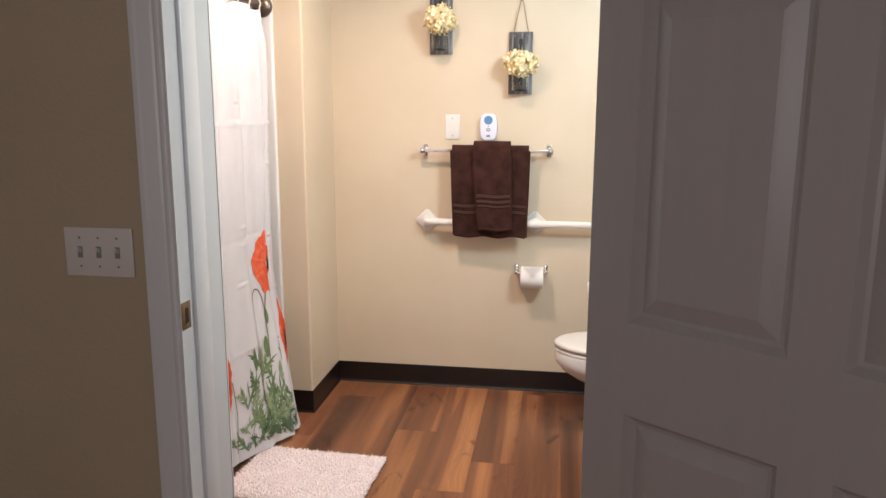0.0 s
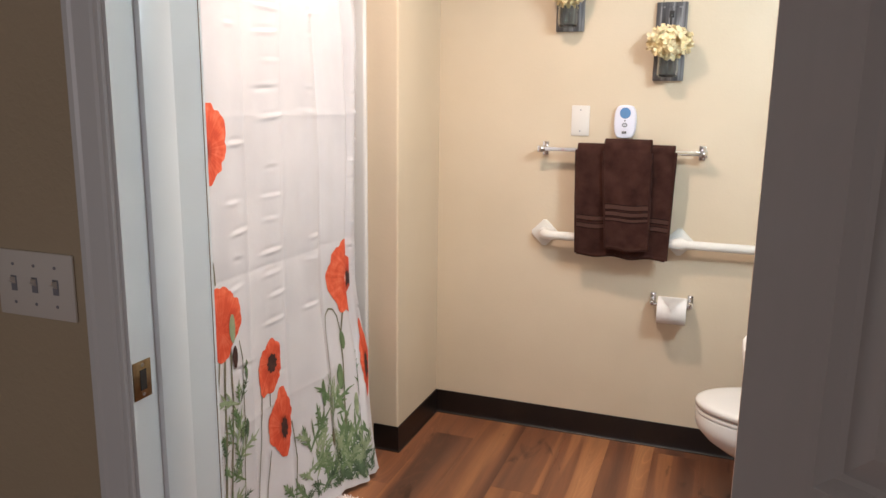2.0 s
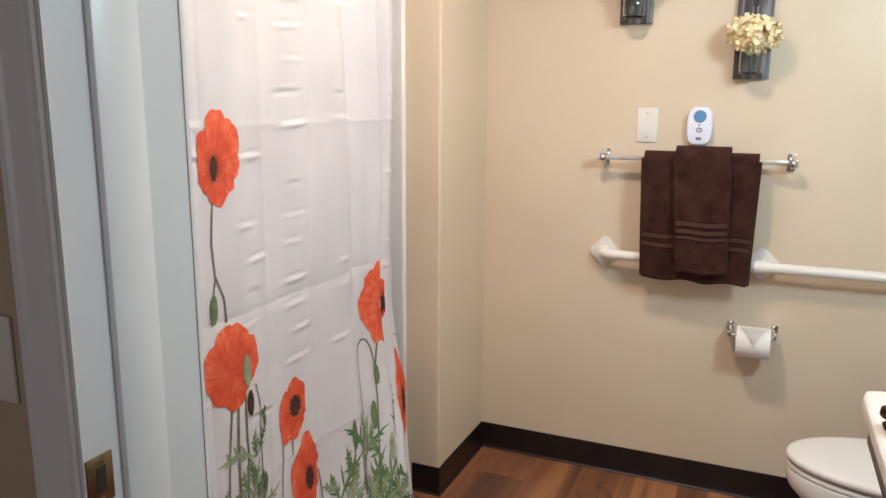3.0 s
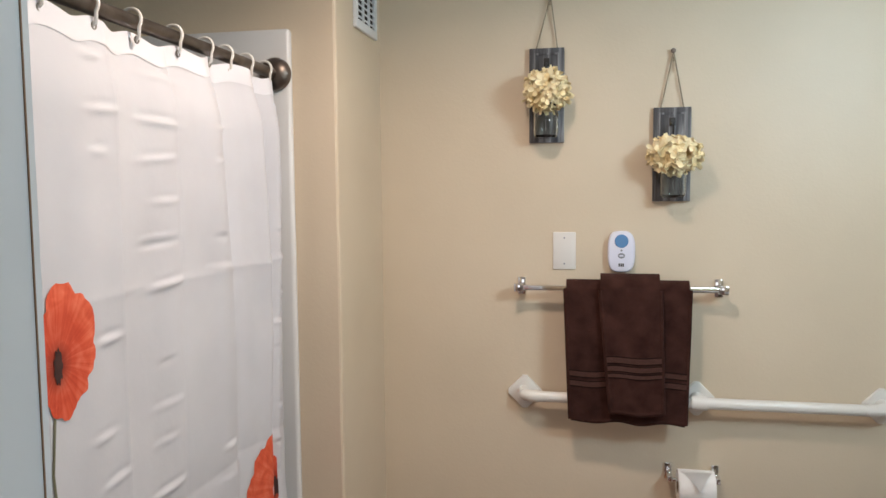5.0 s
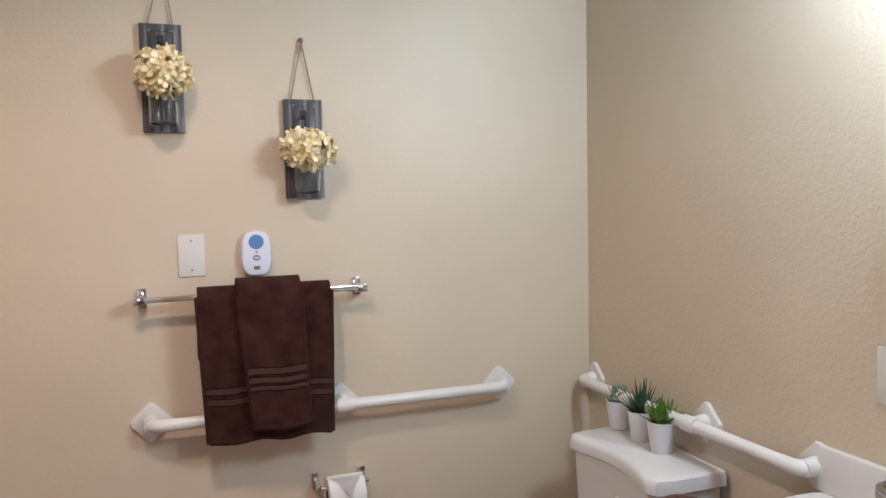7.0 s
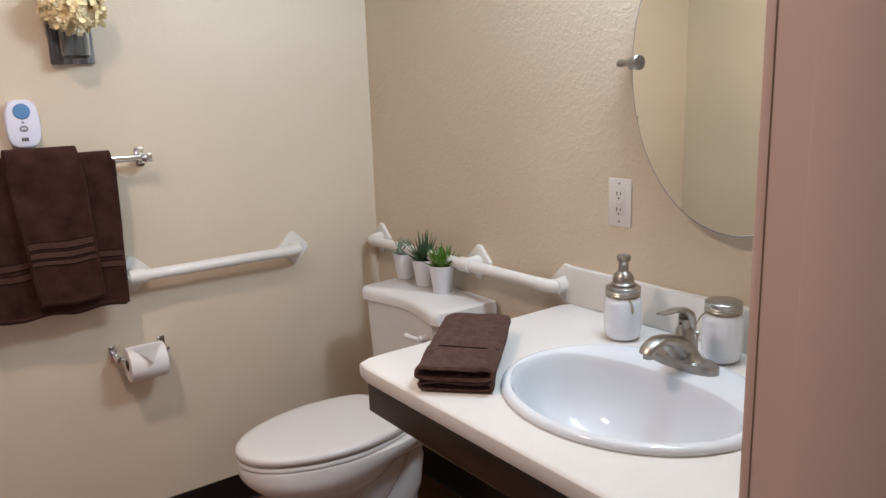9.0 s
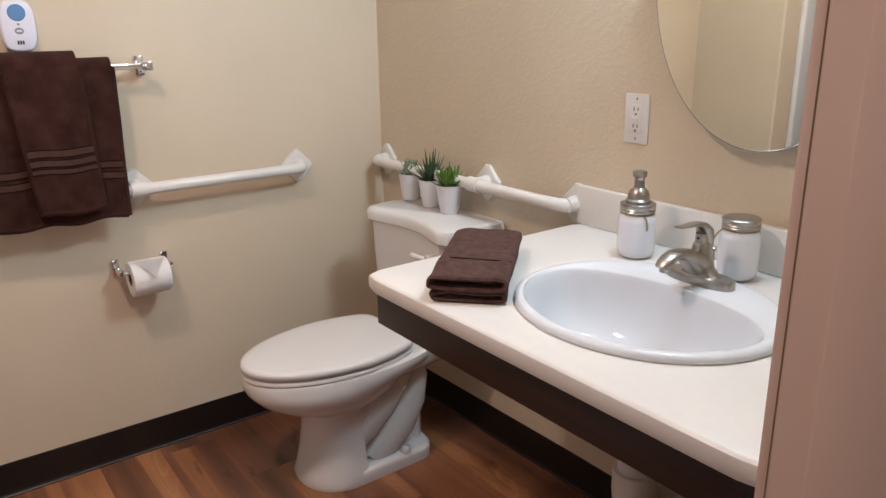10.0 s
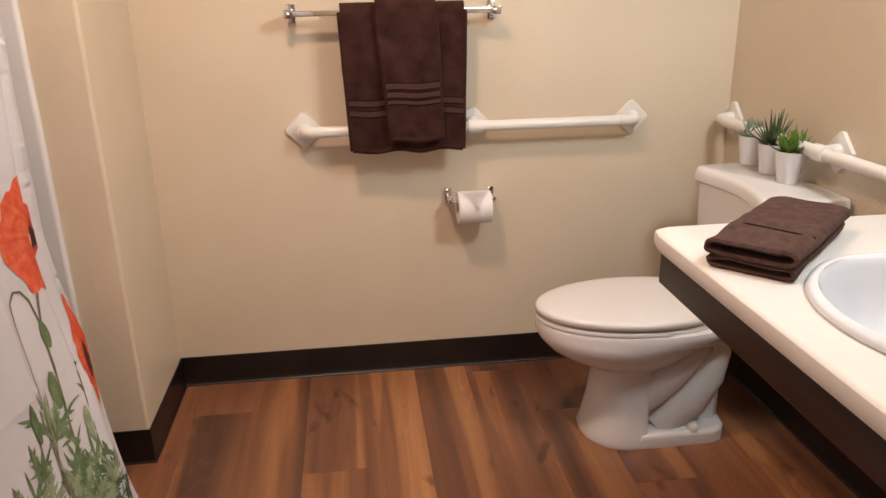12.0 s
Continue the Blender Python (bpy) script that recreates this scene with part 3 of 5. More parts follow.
# ---------------------------------------------------------------- shower
surround = thing("shower_surround", "white fibreglass shower surround with rounded edge", "shower", kind="structure")
part("end_panel", box(-1.48, -0.592, RETURN - 0.028, RETURN, 0, 2.003, 0.010, 3), FIBREGLASS, surround)
part("side_panel", box(-1.48, -1.45, BATH_FACE + 0.028, RETURN - 0.028, 0, 2.003, 0.008), FIBREGLASS, surround)
part("front_panel", box(-1.48, -0.592, BATH_FACE, BATH_FACE + 0.028, 0, 2.003, 0.010), FIBREGLASS, surround)
part("shower_pan", box(-1.45, -0.70, BATH_FACE + 0.028, RETURN - 0.028, 0, 0.03, 0.008), FIBREGLASS, surround)

ROD_X, ROD_Z = -0.632, 1.878
rod = thing("curtain_rod", "brushed bronze shower curtain rod with round flanges", "curtain rod")
part("rod", tube([(ROD_X, BATH_FACE + 0.03, ROD_Z), (ROD_X, RETURN - 0.03, ROD_Z)], 0.0145, 20), BRONZE, rod)
for y, s in ((RETURN - 0.029, -1), (BATH_FACE + 0.029, 1)):
    part("flange", moved(lathe([(0.0, 0), (0.046, 0), (0.046, 0.006), (0.041, 0.016), (0.030, 0.024), (0.019, 0.03), (0.0, 0.03)], 32), Matrix.Translation((ROD_X, y, ROD_Z)) @ pose(0, 0, 0, 90 * -s, 0, 0)), BRONZE, rod)

# storage creases: a grid of sharp lines and short puckers between them
CREASES = []
rng = random.Random(7)
for column, reach in ((2.80, 0.055), (2.60, 0.04), (2.37, 0.05), (3.02, 0.05), (3.35, 0.022), (2.16, 0.05)):
    for k in range(-10, 12):
        z = 1.375 + 0.0815 * k + rng.uniform(-0.012, 0.012)
        if 0.1 < z < 1.8 and rng.random() < (0.8 if column in (2.80, 3.35) else 0.5):
            CREASES.append((column + rng.uniform(-0.02, 0.02), z, reach * rng.uniform(0.5, 1.1), rng.choice((1, 1, -1)) * rng.uniform(0.002, 0.0055), rng.uniform(-0.06, 0.10)))
FOLDS = [(2.55, 0.05, 0.006, 0.0), (2.74, 0.06, -0.006, 0.0), (2.97, 0.05, 0.012, 0.12), (3.06, 0.030, -0.014, 0.12), (3.16, 0.034, 0.022, 0.16), (3.235, 0.024, -0.020, 0.12), (3.30, 0.024, 0.012, 0.05), (2.2, 0.06, 0.012, 0.0), (2.36, 0.05, -0.008, 0.0), (2.05, 0.05, -0.012, 0.0)]


def curtain_x(y, z):
    """How far the curtain hangs into the room."""
    x = -0.602
    sway = 0.45 + 0.55 * smoothstep(0.7, 1.8, z)
    for c, w, a, lean in FOLDS:
        c2 = c + lean * min(0.6, max(0.0, 1.84 - z)) + 0.008 * math.sin(2.2 * z + 5 * c)
        x += 1.7 * a * sway * math.exp(-((y - c2) / w) ** 2)
    x += 0.145 * smoothstep(2.7, 3.33, y) * max(0.0, 1 - z / 0.75) ** 1.4
    for c, a in ((2.23, 0.004), (2.44, -0.004), (2.652, 0.0055), (2.86, -0.0055), (3.07, 0.004)):
        d = abs(y - c - 0.004 * math.sin(3 * z + c)) / 0.016
        if d < 5:
            x += a * math.exp(-d)
    for c, a in ((0.46, 0.004), (0.918, -0.0045), (1.375, 0.0045)):
        d = abs(z - c - 0.006 * noise.noise((y * 4, c, 1))) / 0.011
        if d < 5:
            x += a * math.exp(-d) * (0.65 + 0.5 * noise.noise((y * 6, c, 5)))
    for cy, cz, w, a, tilt in CREASES:
        if abs(y - cy) < 2.2 * w:
            d = (z - cz - tilt * (y - cy)) / 0.007
            if abs(d) < 3:
                x += a * math.exp(-((y - cy) / w) ** 2) * (math.exp(-d * d) - 0.5 * math.exp(-(d - 1.6) ** 2))
    return x + 0.004 * noise.noise((y * 7, z * 1.1, 3)) + 0.002 * noise.noise((y * 9, z * 9, 8))


HOOK_Y = [2.02, 2.14, 2.26, 2.39, 2.50, 2.63, 2.755, 2.90, 3.03, 3.125, 3.235, 3.345]


def curtain_point(u, v):
    y = 1.985 + u * (3.372 - 1.985)
    near = min(abs(y - h) for h in HOOK_Y)
    top = 1.858 - 0.013 * smoothstep(0.0, 0.07, near)
    z = 0.022 + v * (top - 0.022)
    pull = -0.13 * smoothstep(0.55, 0.02, z) * smoothstep(0.6, 1.0, u)
    bow = -0.05 * smoothstep(1.7, 1.1, z) * smoothstep(0.35, 0.9, z) * smoothstep(0.6, 1.0, u)
    return Vector((curtain_x(y, z) - 0.022 * smoothstep(1.7, 1.858, z), y + pull * 0.85 + bow * 0.5, z))


curtain = thing("shower_curtain", "white shower curtain printed with red poppies and green leaves", "shower curtain")
part("curtain_cloth", sheet(curtain_point, 300, 380), CURTAIN, curtain, angle=80)


def hem_point(u, v):
    return curtain_point(u, 0.977 + 0.0225 * v) + Vector((0.0014, 0, 0))


part("hem", sheet(hem_point, 260, 5), HEM, curtain, "doubled white hem", angle=80)
for y in HOOK_Y:
    c = Vector((ROD_X, y, ROD_Z))
    loop = [c + Vector((0.0235 * math.cos(radians(a)), 0.004 * math.sin(radians(a)), 0.0235 * math.sin(radians(a)))) for a in range(-30, 200, 15)]
    hook = part("hook", tube([(ROD_X + 0.010, y, ROD_Z - 0.036), (ROD_X + 0.018, y, ROD_Z - 0.030)] + loop, 0.0034, 8), HOOK, curtain, "white plastic C-shaped hook")
    part("grommet", tube([Vector((-0.619, y + 0.006 * math.cos(a), 1.842 + 0.006 * math.sin(a))) for a in (2 * math.pi * k / 12 for k in range(12))], 0.0018, 6, closed=True), NICKEL, curtain)


def on_cloth(y, z, lift):
    """The place on the curtain for a print at y and z."""
    u = (y - 1.985) / (3.372 - 1.985)
    v = (z - 0.022) / (1.83 - 0.022)
    p = curtain_point(u, max(0.0, v))
    return p + Vector((lift, -0.1 * lift, 0))


def print_patch(name, outline, mat, lift=0.002, rings=7):
    """A printed shape: an outline in y and z laid on the cloth."""
    bm = bmesh.new()
    dense = []
    for (a, b), (c, d) in zip(outline, outline[1:] + outline[:1]):
        for k in range(3):
            dense.append((a + (c - a) * k / 3, b + (d - b) * k / 3))
    cy = sum(p[0] for p in dense) / len(dense)
    cz = sum(p[1] for p in dense) / len(dense)
    loops = []
    for r in range(1, rings + 1):
        f = r / rings
        loops.append([bm.verts.new(on_cloth(cy + f * (y - cy), cz + f * (z - cz), lift)) for y, z in dense])
    mid = bm.verts.new(on_cloth(cy, cz, lift))
    n = len(dense)
    for k in range(n):
        bm.faces.new((mid, loops[0][k], loops[0][(k + 1) % n]))
        for a, b in zip(loops, loops[1:]):
            bm.faces.new((a[k], b[k], b[(k + 1) % n], a[(k + 1) % n]))
    return part(name, bm, mat, curtain, angle=80)


def print_ribbon(points, widths, bm, lift=0.0016):
    """A printed stem or leaf along a line in y and z."""
    dense, w = [], []
    for i in range(len(points) - 1):
        for k in range(5):
            f = k / 5
            dense.append(Vector(points[i]).lerp(Vector(points[i + 1]), f))
            w.append(widths[i] * (1 - f) + widths[i + 1] * f)
    dense.append(Vector(points[-1]))
    w.append(widths[-1])
    last = None
    for i, p in enumerate(dense):
        d = (dense[min(i + 1, len(dense) - 1)] - dense[max(i - 1, 0)]).normalized()
        n = Vector((-d.y, d.x))
        pair = [bm.verts.new(on_cloth(*(p + n * w[i] * s), lift)) for s in (1, -1)]
        if last:
            bm.faces.new((last[0], pair[0], pair[1], last[1]))
        last = pair


def petal_outline(cy, cz, ry, rz, seed, cut_right=None, lobes=5, rag=0.07):
    r = random.Random(seed)
    ph = r.uniform(0, 6)
    out = []
    for k in range(40):
        a = 2 * math.pi * k / 40
        f = 1 + rag * math.sin(lobes * a + ph) + 0.5 * rag * math.sin(11 * a + 2 * ph) + r.uniform(-0.02, 0.02)
        y = cy + ry * f * math.cos(a)
        if cut_right is not None:
            y = min(y, cut_right)
        out.append((y, cz + rz * f * math.sin(a)))
    return out


def poppy(cy, cz, ry, rz, seed, petals, eye=None, left=None, right=None):
    """A poppy print: petals (angle, reach, spread) round a centre; the cloth's panel may cut it off at a side."""
    r = random.Random(seed)
    p1, p2 = r.uniform(0, 6), r.uniform(0, 6)
    ey, ez = (eye[0], eye[1]) if eye else (cy, cz - 0.2 * rz)
    out = []
    for k in range(90):
        a = 2 * math.pi * k / 90
        f = 0.74
        for ang, reach, spread in petals:
            d = (math.degrees(a) - ang + 180) % 360 - 180
            f = max(f, reach * (0.74 + 0.26 * math.exp(-abs(d / spread) ** 3.2)))
        f *= 1 + 0.022 * math.sin(9 * a + p1) + 0.016 * math.sin(17 * a + p2) + r.uniform(-0.012, 0.012)
        y = cy + ry * f * math.cos(a)
        y = max(y, left) if left is not None else y
        y = min(y, right) if right is not None else y
        out.append((y, cz + rz * f * math.sin(a)))
    bm = bmesh.new()
    uv = bm.loops.layers.uv.new("from_centre")
    spot = {}

    def vert(y, z, lift=0.002):
        v = bm.verts.new(on_cloth(y, z, lift))
        spot[v] = ((y - ey) / ry, (z - ez) / rz)
        return v
    loops = [[vert(ey + f * (y - ey), ez + f * (z - ez)) for y, z in out] for f in (0.12, 0.26, 0.4, 0.54, 0.68, 0.82, 0.92, 1.0)]
    mid, n = vert(ey, ez), len(out)
    for k in range(n):
        q = (k + 1) % n
        bm.faces.new((mid, loops[0][k], loops[0][q]))
        for g, h in zip(loops, loops[1:]):
            bm.faces.new((g[k], h[k], h[q], g[q]))
    for face in bm.faces:
        for corner in face.loops:
            corner[uv].uv = spot[corner.vert]
    part("poppy_print", bm, RED if eye else RED_BACK, curtain, angle=80)
    if eye:
        print_patch("poppy_eye_print", petal_outline(eye[0], eye[1], eye[2], eye[3], seed + 2, right, 9, 0.12), INK, 0.0032)


poppy(2.494, 1.288, 0.074, 0.106, 11, [(98, 1.02, 30), (38, 1.0, 34), (-12, 0.88, 28), (-62, 0.88, 26), (-98, 1.05, 28), (180, 1.0, 60)], (2.476, 1.266, 0.009, 0.028), left=2.430)
poppy(2.508, 0.790, 0.098, 0.106, 12, [(90, 0.98, 70), (10, 0.98, 50), (170, 1.0, 50), (225, 0.95, 34), (-88, 1.06, 26), (-45, 0.8, 30)])
poppy(2.750, 0.576, 0.074, 0.084, 13, [(62, 1.15, 34), (130, 0.92, 34), (185, 0.8, 34), (238, 1.05, 28), (-78, 1.0, 30), (-20, 0.8, 34)], (2.765, 0.590, 0.024, 0.030), right=2.811)
poppy(2.802, 0.376, 0.068, 0.118, 14, [(80, 1.05, 24), (28, 0.92, 28), (-25, 0.85, 30), (-75, 1.05, 28), (-130, 0.8, 30), (185, 0.95, 45)], (2.816, 0.356, 0.015, 0.036))
poppy(3.235, 0.776, 0.092, 0.132, 15, [(62, 1.1, 34), (125, 0.92, 34), (178, 1.0, 34), (228, 0.82, 28), (262, 1.02, 20), (-68, 1.1, 22), (0, 1.0, 50)], (3.306, 0.754, 0.016, 0.026), right=3.318)
poppy(3.348, 0.442, 0.040, 0.142, 16, [(100, 1.05, 24), (175, 0.8, 50), (-80, 1.05, 24), (-130, 0.8, 30), (0, 0.8, 50)], (3.352, 0.405, 0.016, 0.046))
poppy(2.72, 0.075, 0.09, 0.045, 17, [(90, 1, 60), (0, 1, 50), (180, 1, 50), (-90, 1, 40)])
poppy(2.14, 0.62, 0.09, 0.11, 18, [(90, 1, 50), (20, 1, 40), (170, 1, 40), (-80, 1, 40)], (2.15, 0.6, 0.02, 0.03))

stems = bmesh.new()
for line, w in [
    ([(2.468, 1.205), (2.458, 1.10), (2.465, 1.02), (2.49, 0.96), (2.498, 0.90)], 0.0026),
    ([(2.466, 1.02), (2.457, 0.98), (2.458, 0.93)], 0.002),
    ([(2.52, 0.70), (2.515, 0.45), (2.50, 0.20), (2.49, 0.04)], 0.004),
    ([(2.545, 0.77), (2.55, 0.55), (2.53, 0.30), (2.51, 0.04)], 0.0035),
    ([(2.50, 0.70), (2.47, 0.40), (2.45, 0.05)], 0.003),
    ([(2.59, 0.72), (2.605, 0.66), (2.60, 0.40), (2.58, 0.05)], 0.002),
    ([(2.705, 0.52), (2.69, 0.35), (2.66, 0.18), (2.66, 0.04)], 0.0022),
    ([(2.75, 0.30), (2.72, 0.18), (2.71, 0.05)], 0.0022),
    ([(2.755, 0.52), (2.75, 0.45)], 0.0022),
    ([(3.225, 0.66), (3.19, 0.55), (3.175, 0.35), (3.17, 0.05)], 0.004),
    ([(3.195, 0.575), (3.185, 0.64), (3.165, 0.668), (3.145, 0.672), (3.125, 0.65), (3.112, 0.60), (3.095, 0.45), (3.08, 0.27)], 0.003),
    ([(3.03, 0.45), (3.025, 0.30), (3.03, 0.06)], 0.0022),
    ([(3.06, 0.42), (3.07, 0.25)], 0.002),
    ([(2.86, 0.36), (2.875, 0.22), (2.86, 0.06)], 0.002),
]:
    print_ribbon([p for p in line], [w] * len(line), stems)
part("stem_print", stems, STEM, curtain, angle=80)


def print_leaves(seed, spots, count, mat, size):
    r = random.Random(seed)
    bm = bmesh.new()
    for k in range(count):
        y, z, ry, rz = r.choice(spots)
        y, z = y + r.uniform(-ry, ry), z + r.uniform(-rz, rz)
        a = r.choice((1, -1)) * r.uniform(0.15, 1.1) + math.pi / 2
        length = size * r.uniform(0.6, 1.3)
        bend = r.uniform(-0.5, 0.5)
        lift = 0.0018 + 0.0003 * (k % 4)

        def spine(f):
            return y + length * f * math.cos(a + bend * f), max(0.026, z + length * f * math.sin(a + bend * f))
        print_ribbon([spine(s / 5) for s in range(6)], [size * 0.05 * math.sin(math.pi * (0.1 + 0.88 * s / 5)) ** 0.8 for s in range(6)], bm, lift)
        for f in (0.25, 0.45, 0.65):
            for side in (-1, 1):
                p = spine(f)
                b = a + bend * f + side * r.uniform(0.5, 0.9)
                l = length * 0.42 * (1.15 - f) * r.uniform(0.7, 1.2)
                tip = (p[0] + l * math.cos(b), max(0.026, p[1] + l * math.sin(b)))
                print_ribbon([p, ((p[0] + tip[0]) / 2, (p[1] + tip[1]) / 2), tip], [size * 0.012, size * 0.034, 0.0006], bm, lift)
    tagged(part("leaf_print", bm, mat, curtain, angle=80), kind="stuff")


LEFT_SPOTS = [(2.48, 0.12, 0.09, 0.10), (2.46, 0.30, 0.05, 0.14), (2.54, 0.22, 0.06, 0.14), (2.44, 0.08, 0.06, 0.05), (2.56, 0.48, 0.03, 0.10)]
RIGHT_SPOTS = [(3.10, 0.14, 0.16, 0.08), (3.18, 0.24, 0.12, 0.10), (3.24, 0.12, 0.10, 0.06), (2.98, 0.20, 0.08, 0.10), (3.05, 0.07, 0.2, 0.04), (3.2, 0.08, 0.12, 0.04)]
LOW_SPOTS = [(3.10, 0.06, 0.2, 0.03), (3.2, 0.09, 0.12, 0.04), (3.28, 0.10, 0.07, 0.05)]
print_leaves(1, LEFT_SPOTS, 34, GREENS[1], 0.085)
print_leaves(2, LEFT_SPOTS, 22, GREENS[0], 0.065)
print_leaves(5, RIGHT_SPOTS + LEFT_SPOTS, 40, GREENS[2], 0.13)
print_leaves(3, RIGHT_SPOTS, 30, GREENS[1], 0.14)
print_leaves(4, LOW_SPOTS, 34, GREENS[0], 0.085)
print_leaves(6, [(3.1, 0.06, 0.2, 0.02), (3.22, 0.05, 0.1, 0.015)], 60, GREENS[0], 0.05)
for y, z, ry, rz, m in [(2.456, 0.945, 0.011, 0.036, GREENS[1]), (2.556, 0.768, 0.014, 0.042, GREENS[2]), (2.565, 0.68, 0.012, 0.034, INK), (3.195, 0.545, 0.014, 0.034, GREENS[1]), (3.075, 0.235, 0.013, 0.035, STEM), (3.03, 0.40, 0.012, 0.045, GREENS[1]),
                        (3.16, 0.42, 0.015, 0.045, GREENS[1]), (3.235, 0.30, 0.011, 0.04, GREENS[2]), (2.61, 0.44, 0.009, 0.03, GREENS[0]), (2.62, 0.62, 0.006, 0.03, GREENS[1])]:
    print_patch("bud_print", petal_outline(y, z, ry, rz, 5, None, 2, 0.04), m, 0.0034, 4)

# ---------------------------------------------------------------- bath mat
mat_thing = thing("bath_mat", "pale pink shaggy bath mat on the plank floor", "bath mat", (-0.285, 2.835, 0), turn=-3)
part("backing", prism([(-0.262 + 0.0, -0.215), (0.262, -0.215), (0.262, 0.185), (-0.262, 0.185)], 0.0005, 0.010), RUG, mat_thing, smooth=False)
pile = bmesh.new()
rng = random.Random(3)
for i in range(96):
    for j in range(74):
        x = -0.268 + 0.536 * (i + rng.uniform(0, 1)) / 96
        y = -0.221 + 0.412 * (j + rng.uniform(0, 1)) / 74
        edge = max(abs(x) / 0.268, abs(y + 0.015) / 0.206)
        h = rng.uniform(0.014, 0.026)
        lean = Vector((rng.uniform(-1, 1), rng.uniform(-1, 1))) * 0.011
        if edge > 0.93:
            lean += Vector((x / 0.268, (y + 0.015) / 0.206)) * 0.008
        r, a0 = 0.0034, rng.uniform(0, 6)
        base = [pile.verts.new((x + r * math.cos(a0 + a), y + r * math.sin(a0 + a), 0.006)) for a in (0, 2.1, 4.2)]
        mid = [pile.verts.new((x + 0.5 * lean.x + r * 0.95 * math.cos(a0 + a), y + 0.5 * lean.y + r * 0.95 * math.sin(a0 + a), 0.7 * h)) for a in (0, 2.1, 4.2)]
        tip = pile.verts.new((x + lean.x, y + lean.y, h * (0.75 if edge > 0.95 else 1)))
        for k in range(3):
            q = (k + 1) % 3
            pile.faces.new((base[k], base[q], mid[q], mid[k]))
            pile.faces.new((mid[k], mid[q], tip))
tagged(part("shag_surface", pile, RUG, mat_thing, angle=180), kind="stuff")

# ---------------------------------------------------------------- wall vent
vent = thing("wall_vent", "white louvred vent grille high on the wall", "vent", (NICHE, 3.725, 2.165))
bm = box(0, 0.012, -0.112, 0.112, 0.098, 0.125, 0.003)
box(0, 0.012, -0.112, 0.112, -0.125, -0.098, 0.003, bm=bm)
box(0, 0.012, -0.112, -0.09, -0.098, 0.098, 0.003, bm=bm)
box(0, 0.012, 0.09, 0.112, -0.098, 0.098, 0.003, bm=bm)
part("frame", bm, TRIM, vent)
part("backing", box(0.0004, 0.0014, -0.09, 0.09, -0.098, 0.098), DARK, vent, smooth=False)
for k in range(11):
    z = -0.09 + 0.018 * k
    part("slat", loft([[(0.002, y, z + 0.008), (0.010, y, z - 0.003), (0.0112, y, z - 0.0015), (0.0032, y, z + 0.0095)] for y in (-0.09, 0.09)]), TRIM, vent, smooth=False)
for y in (-0.03, 0.03):
    part("divider", box(0.003, 0.0115, y - 0.0015, y + 0.0015, -0.098, 0.098), TRIM, vent, smooth=False)

# ---------------------------------------------------------------- grab bars


def diamond(r=0.057, t=0.012):
    """A square flange turned on its point, lying on the wall at y = 0."""
    pts = []
    for k in range(4):
        a = math.pi / 2 * k
        for s in (-0.13, 0.13):
            pts.append((r * math.cos(a) * 0.96 - s * r * math.sin(a), r * math.sin(a) * 0.96 + s * r * math.cos(a)))
    bm = prism(pts, 0, t, 0.004)
    return moved(bm, pose(0, 0, 0, 90, 0, 0))


def grab_bar(name, label, length, posts, at, turn):
    """A bar along x at 60 mm off a wall that faces -y."""
    ob = thing(name, label, "grab bar", at, turn=turn)
    off = -0.060
    path = [(0, -0.004, 0)] + arc((0.03, off + 0.03, 0), 0.03, 180, 270, 6, (1, 0, 0), (0, 1, 0)) + arc((length - 0.03, off + 0.03, 0), 0.03, 270, 360, 6, (1, 0, 0), (0, 1, 0)) + [(length, -0.004, 0)]
    part("bar", tube(path, 0.0175, 20), GRAB, ob)
    for x in posts:
        f = part("flange", moved(diamond(), Matrix.Translation((x, 0, 0))), GRAB, ob)
        part("collar", tube([(x, -0.011, 0), (x, -0.034, 0), (x, -0.05, 0)], [0.0235, 0.0215, 0.0195], 20), GRAB, f)
        if 0.05 < x < length - 0.05:
            part("sleeve", tube([(x - 0.024, off, 0), (x + 0.024, off, 0)], 0.0225, 20), GRAB, f)
    for x in (0.0, length):
        s = 1 if x == 0 else -1
        part("elbow", tube([(x + s * 0.062, off, 0), (x + s * 0.026, off, 0), (x + s * 0.008, off + 0.008, 0), (x, off + 0.026, 0), (x, -0.012, 0)], [0.0182, 0.0188, 0.0192, 0.0192, 0.0192], 20), GRAB, ob)
    return ob


grab_bar("grab_bar", "white coated steel grab bar behind the brown towels", 1.084, (0.0, 0.545, 1.084), (0.018, BACK, 0.886), 0)
grab_bar("grab_bar", "white coated steel grab bar above the toilet tank", 0.93, (0.0, 0.56, 0.93), (CORNER + 0.001, 3.857, 0.875), -88.95)

# ---------------------------------------------------------------- towel bar and towels
bar = thing("towel_bar", "polished chrome towel bar with square posts", "towel bar", (0.316, BACK, 1.241))
for x in (-0.308, 0.308):
    p = part("post", box(x - 0.0125, x + 0.0125, -0.010, 0, -0.028, 0.028, 0.002), CHROME, bar)
    part("arm", box(x - 0.008, x + 0.008, -0.068, -0.010, -0.010, 0.010, 0.002), CHROME, p)
    part("cap", box(x - 0.012 + (0.008 if x > 0 else -0.008), x + 0.012 + (0.008 if x > 0 else -0.008), -0.074, -0.052, -0.0125, 0.0125, 0.002), CHROME, p)
part("rail", box(-0.30, 0.30, -0.0685, -0.0565, -0.008, 0.008, 0.002), CHROME, bar)

BAR_Y, BAR_Z = BACK - 0.0625, 1.241


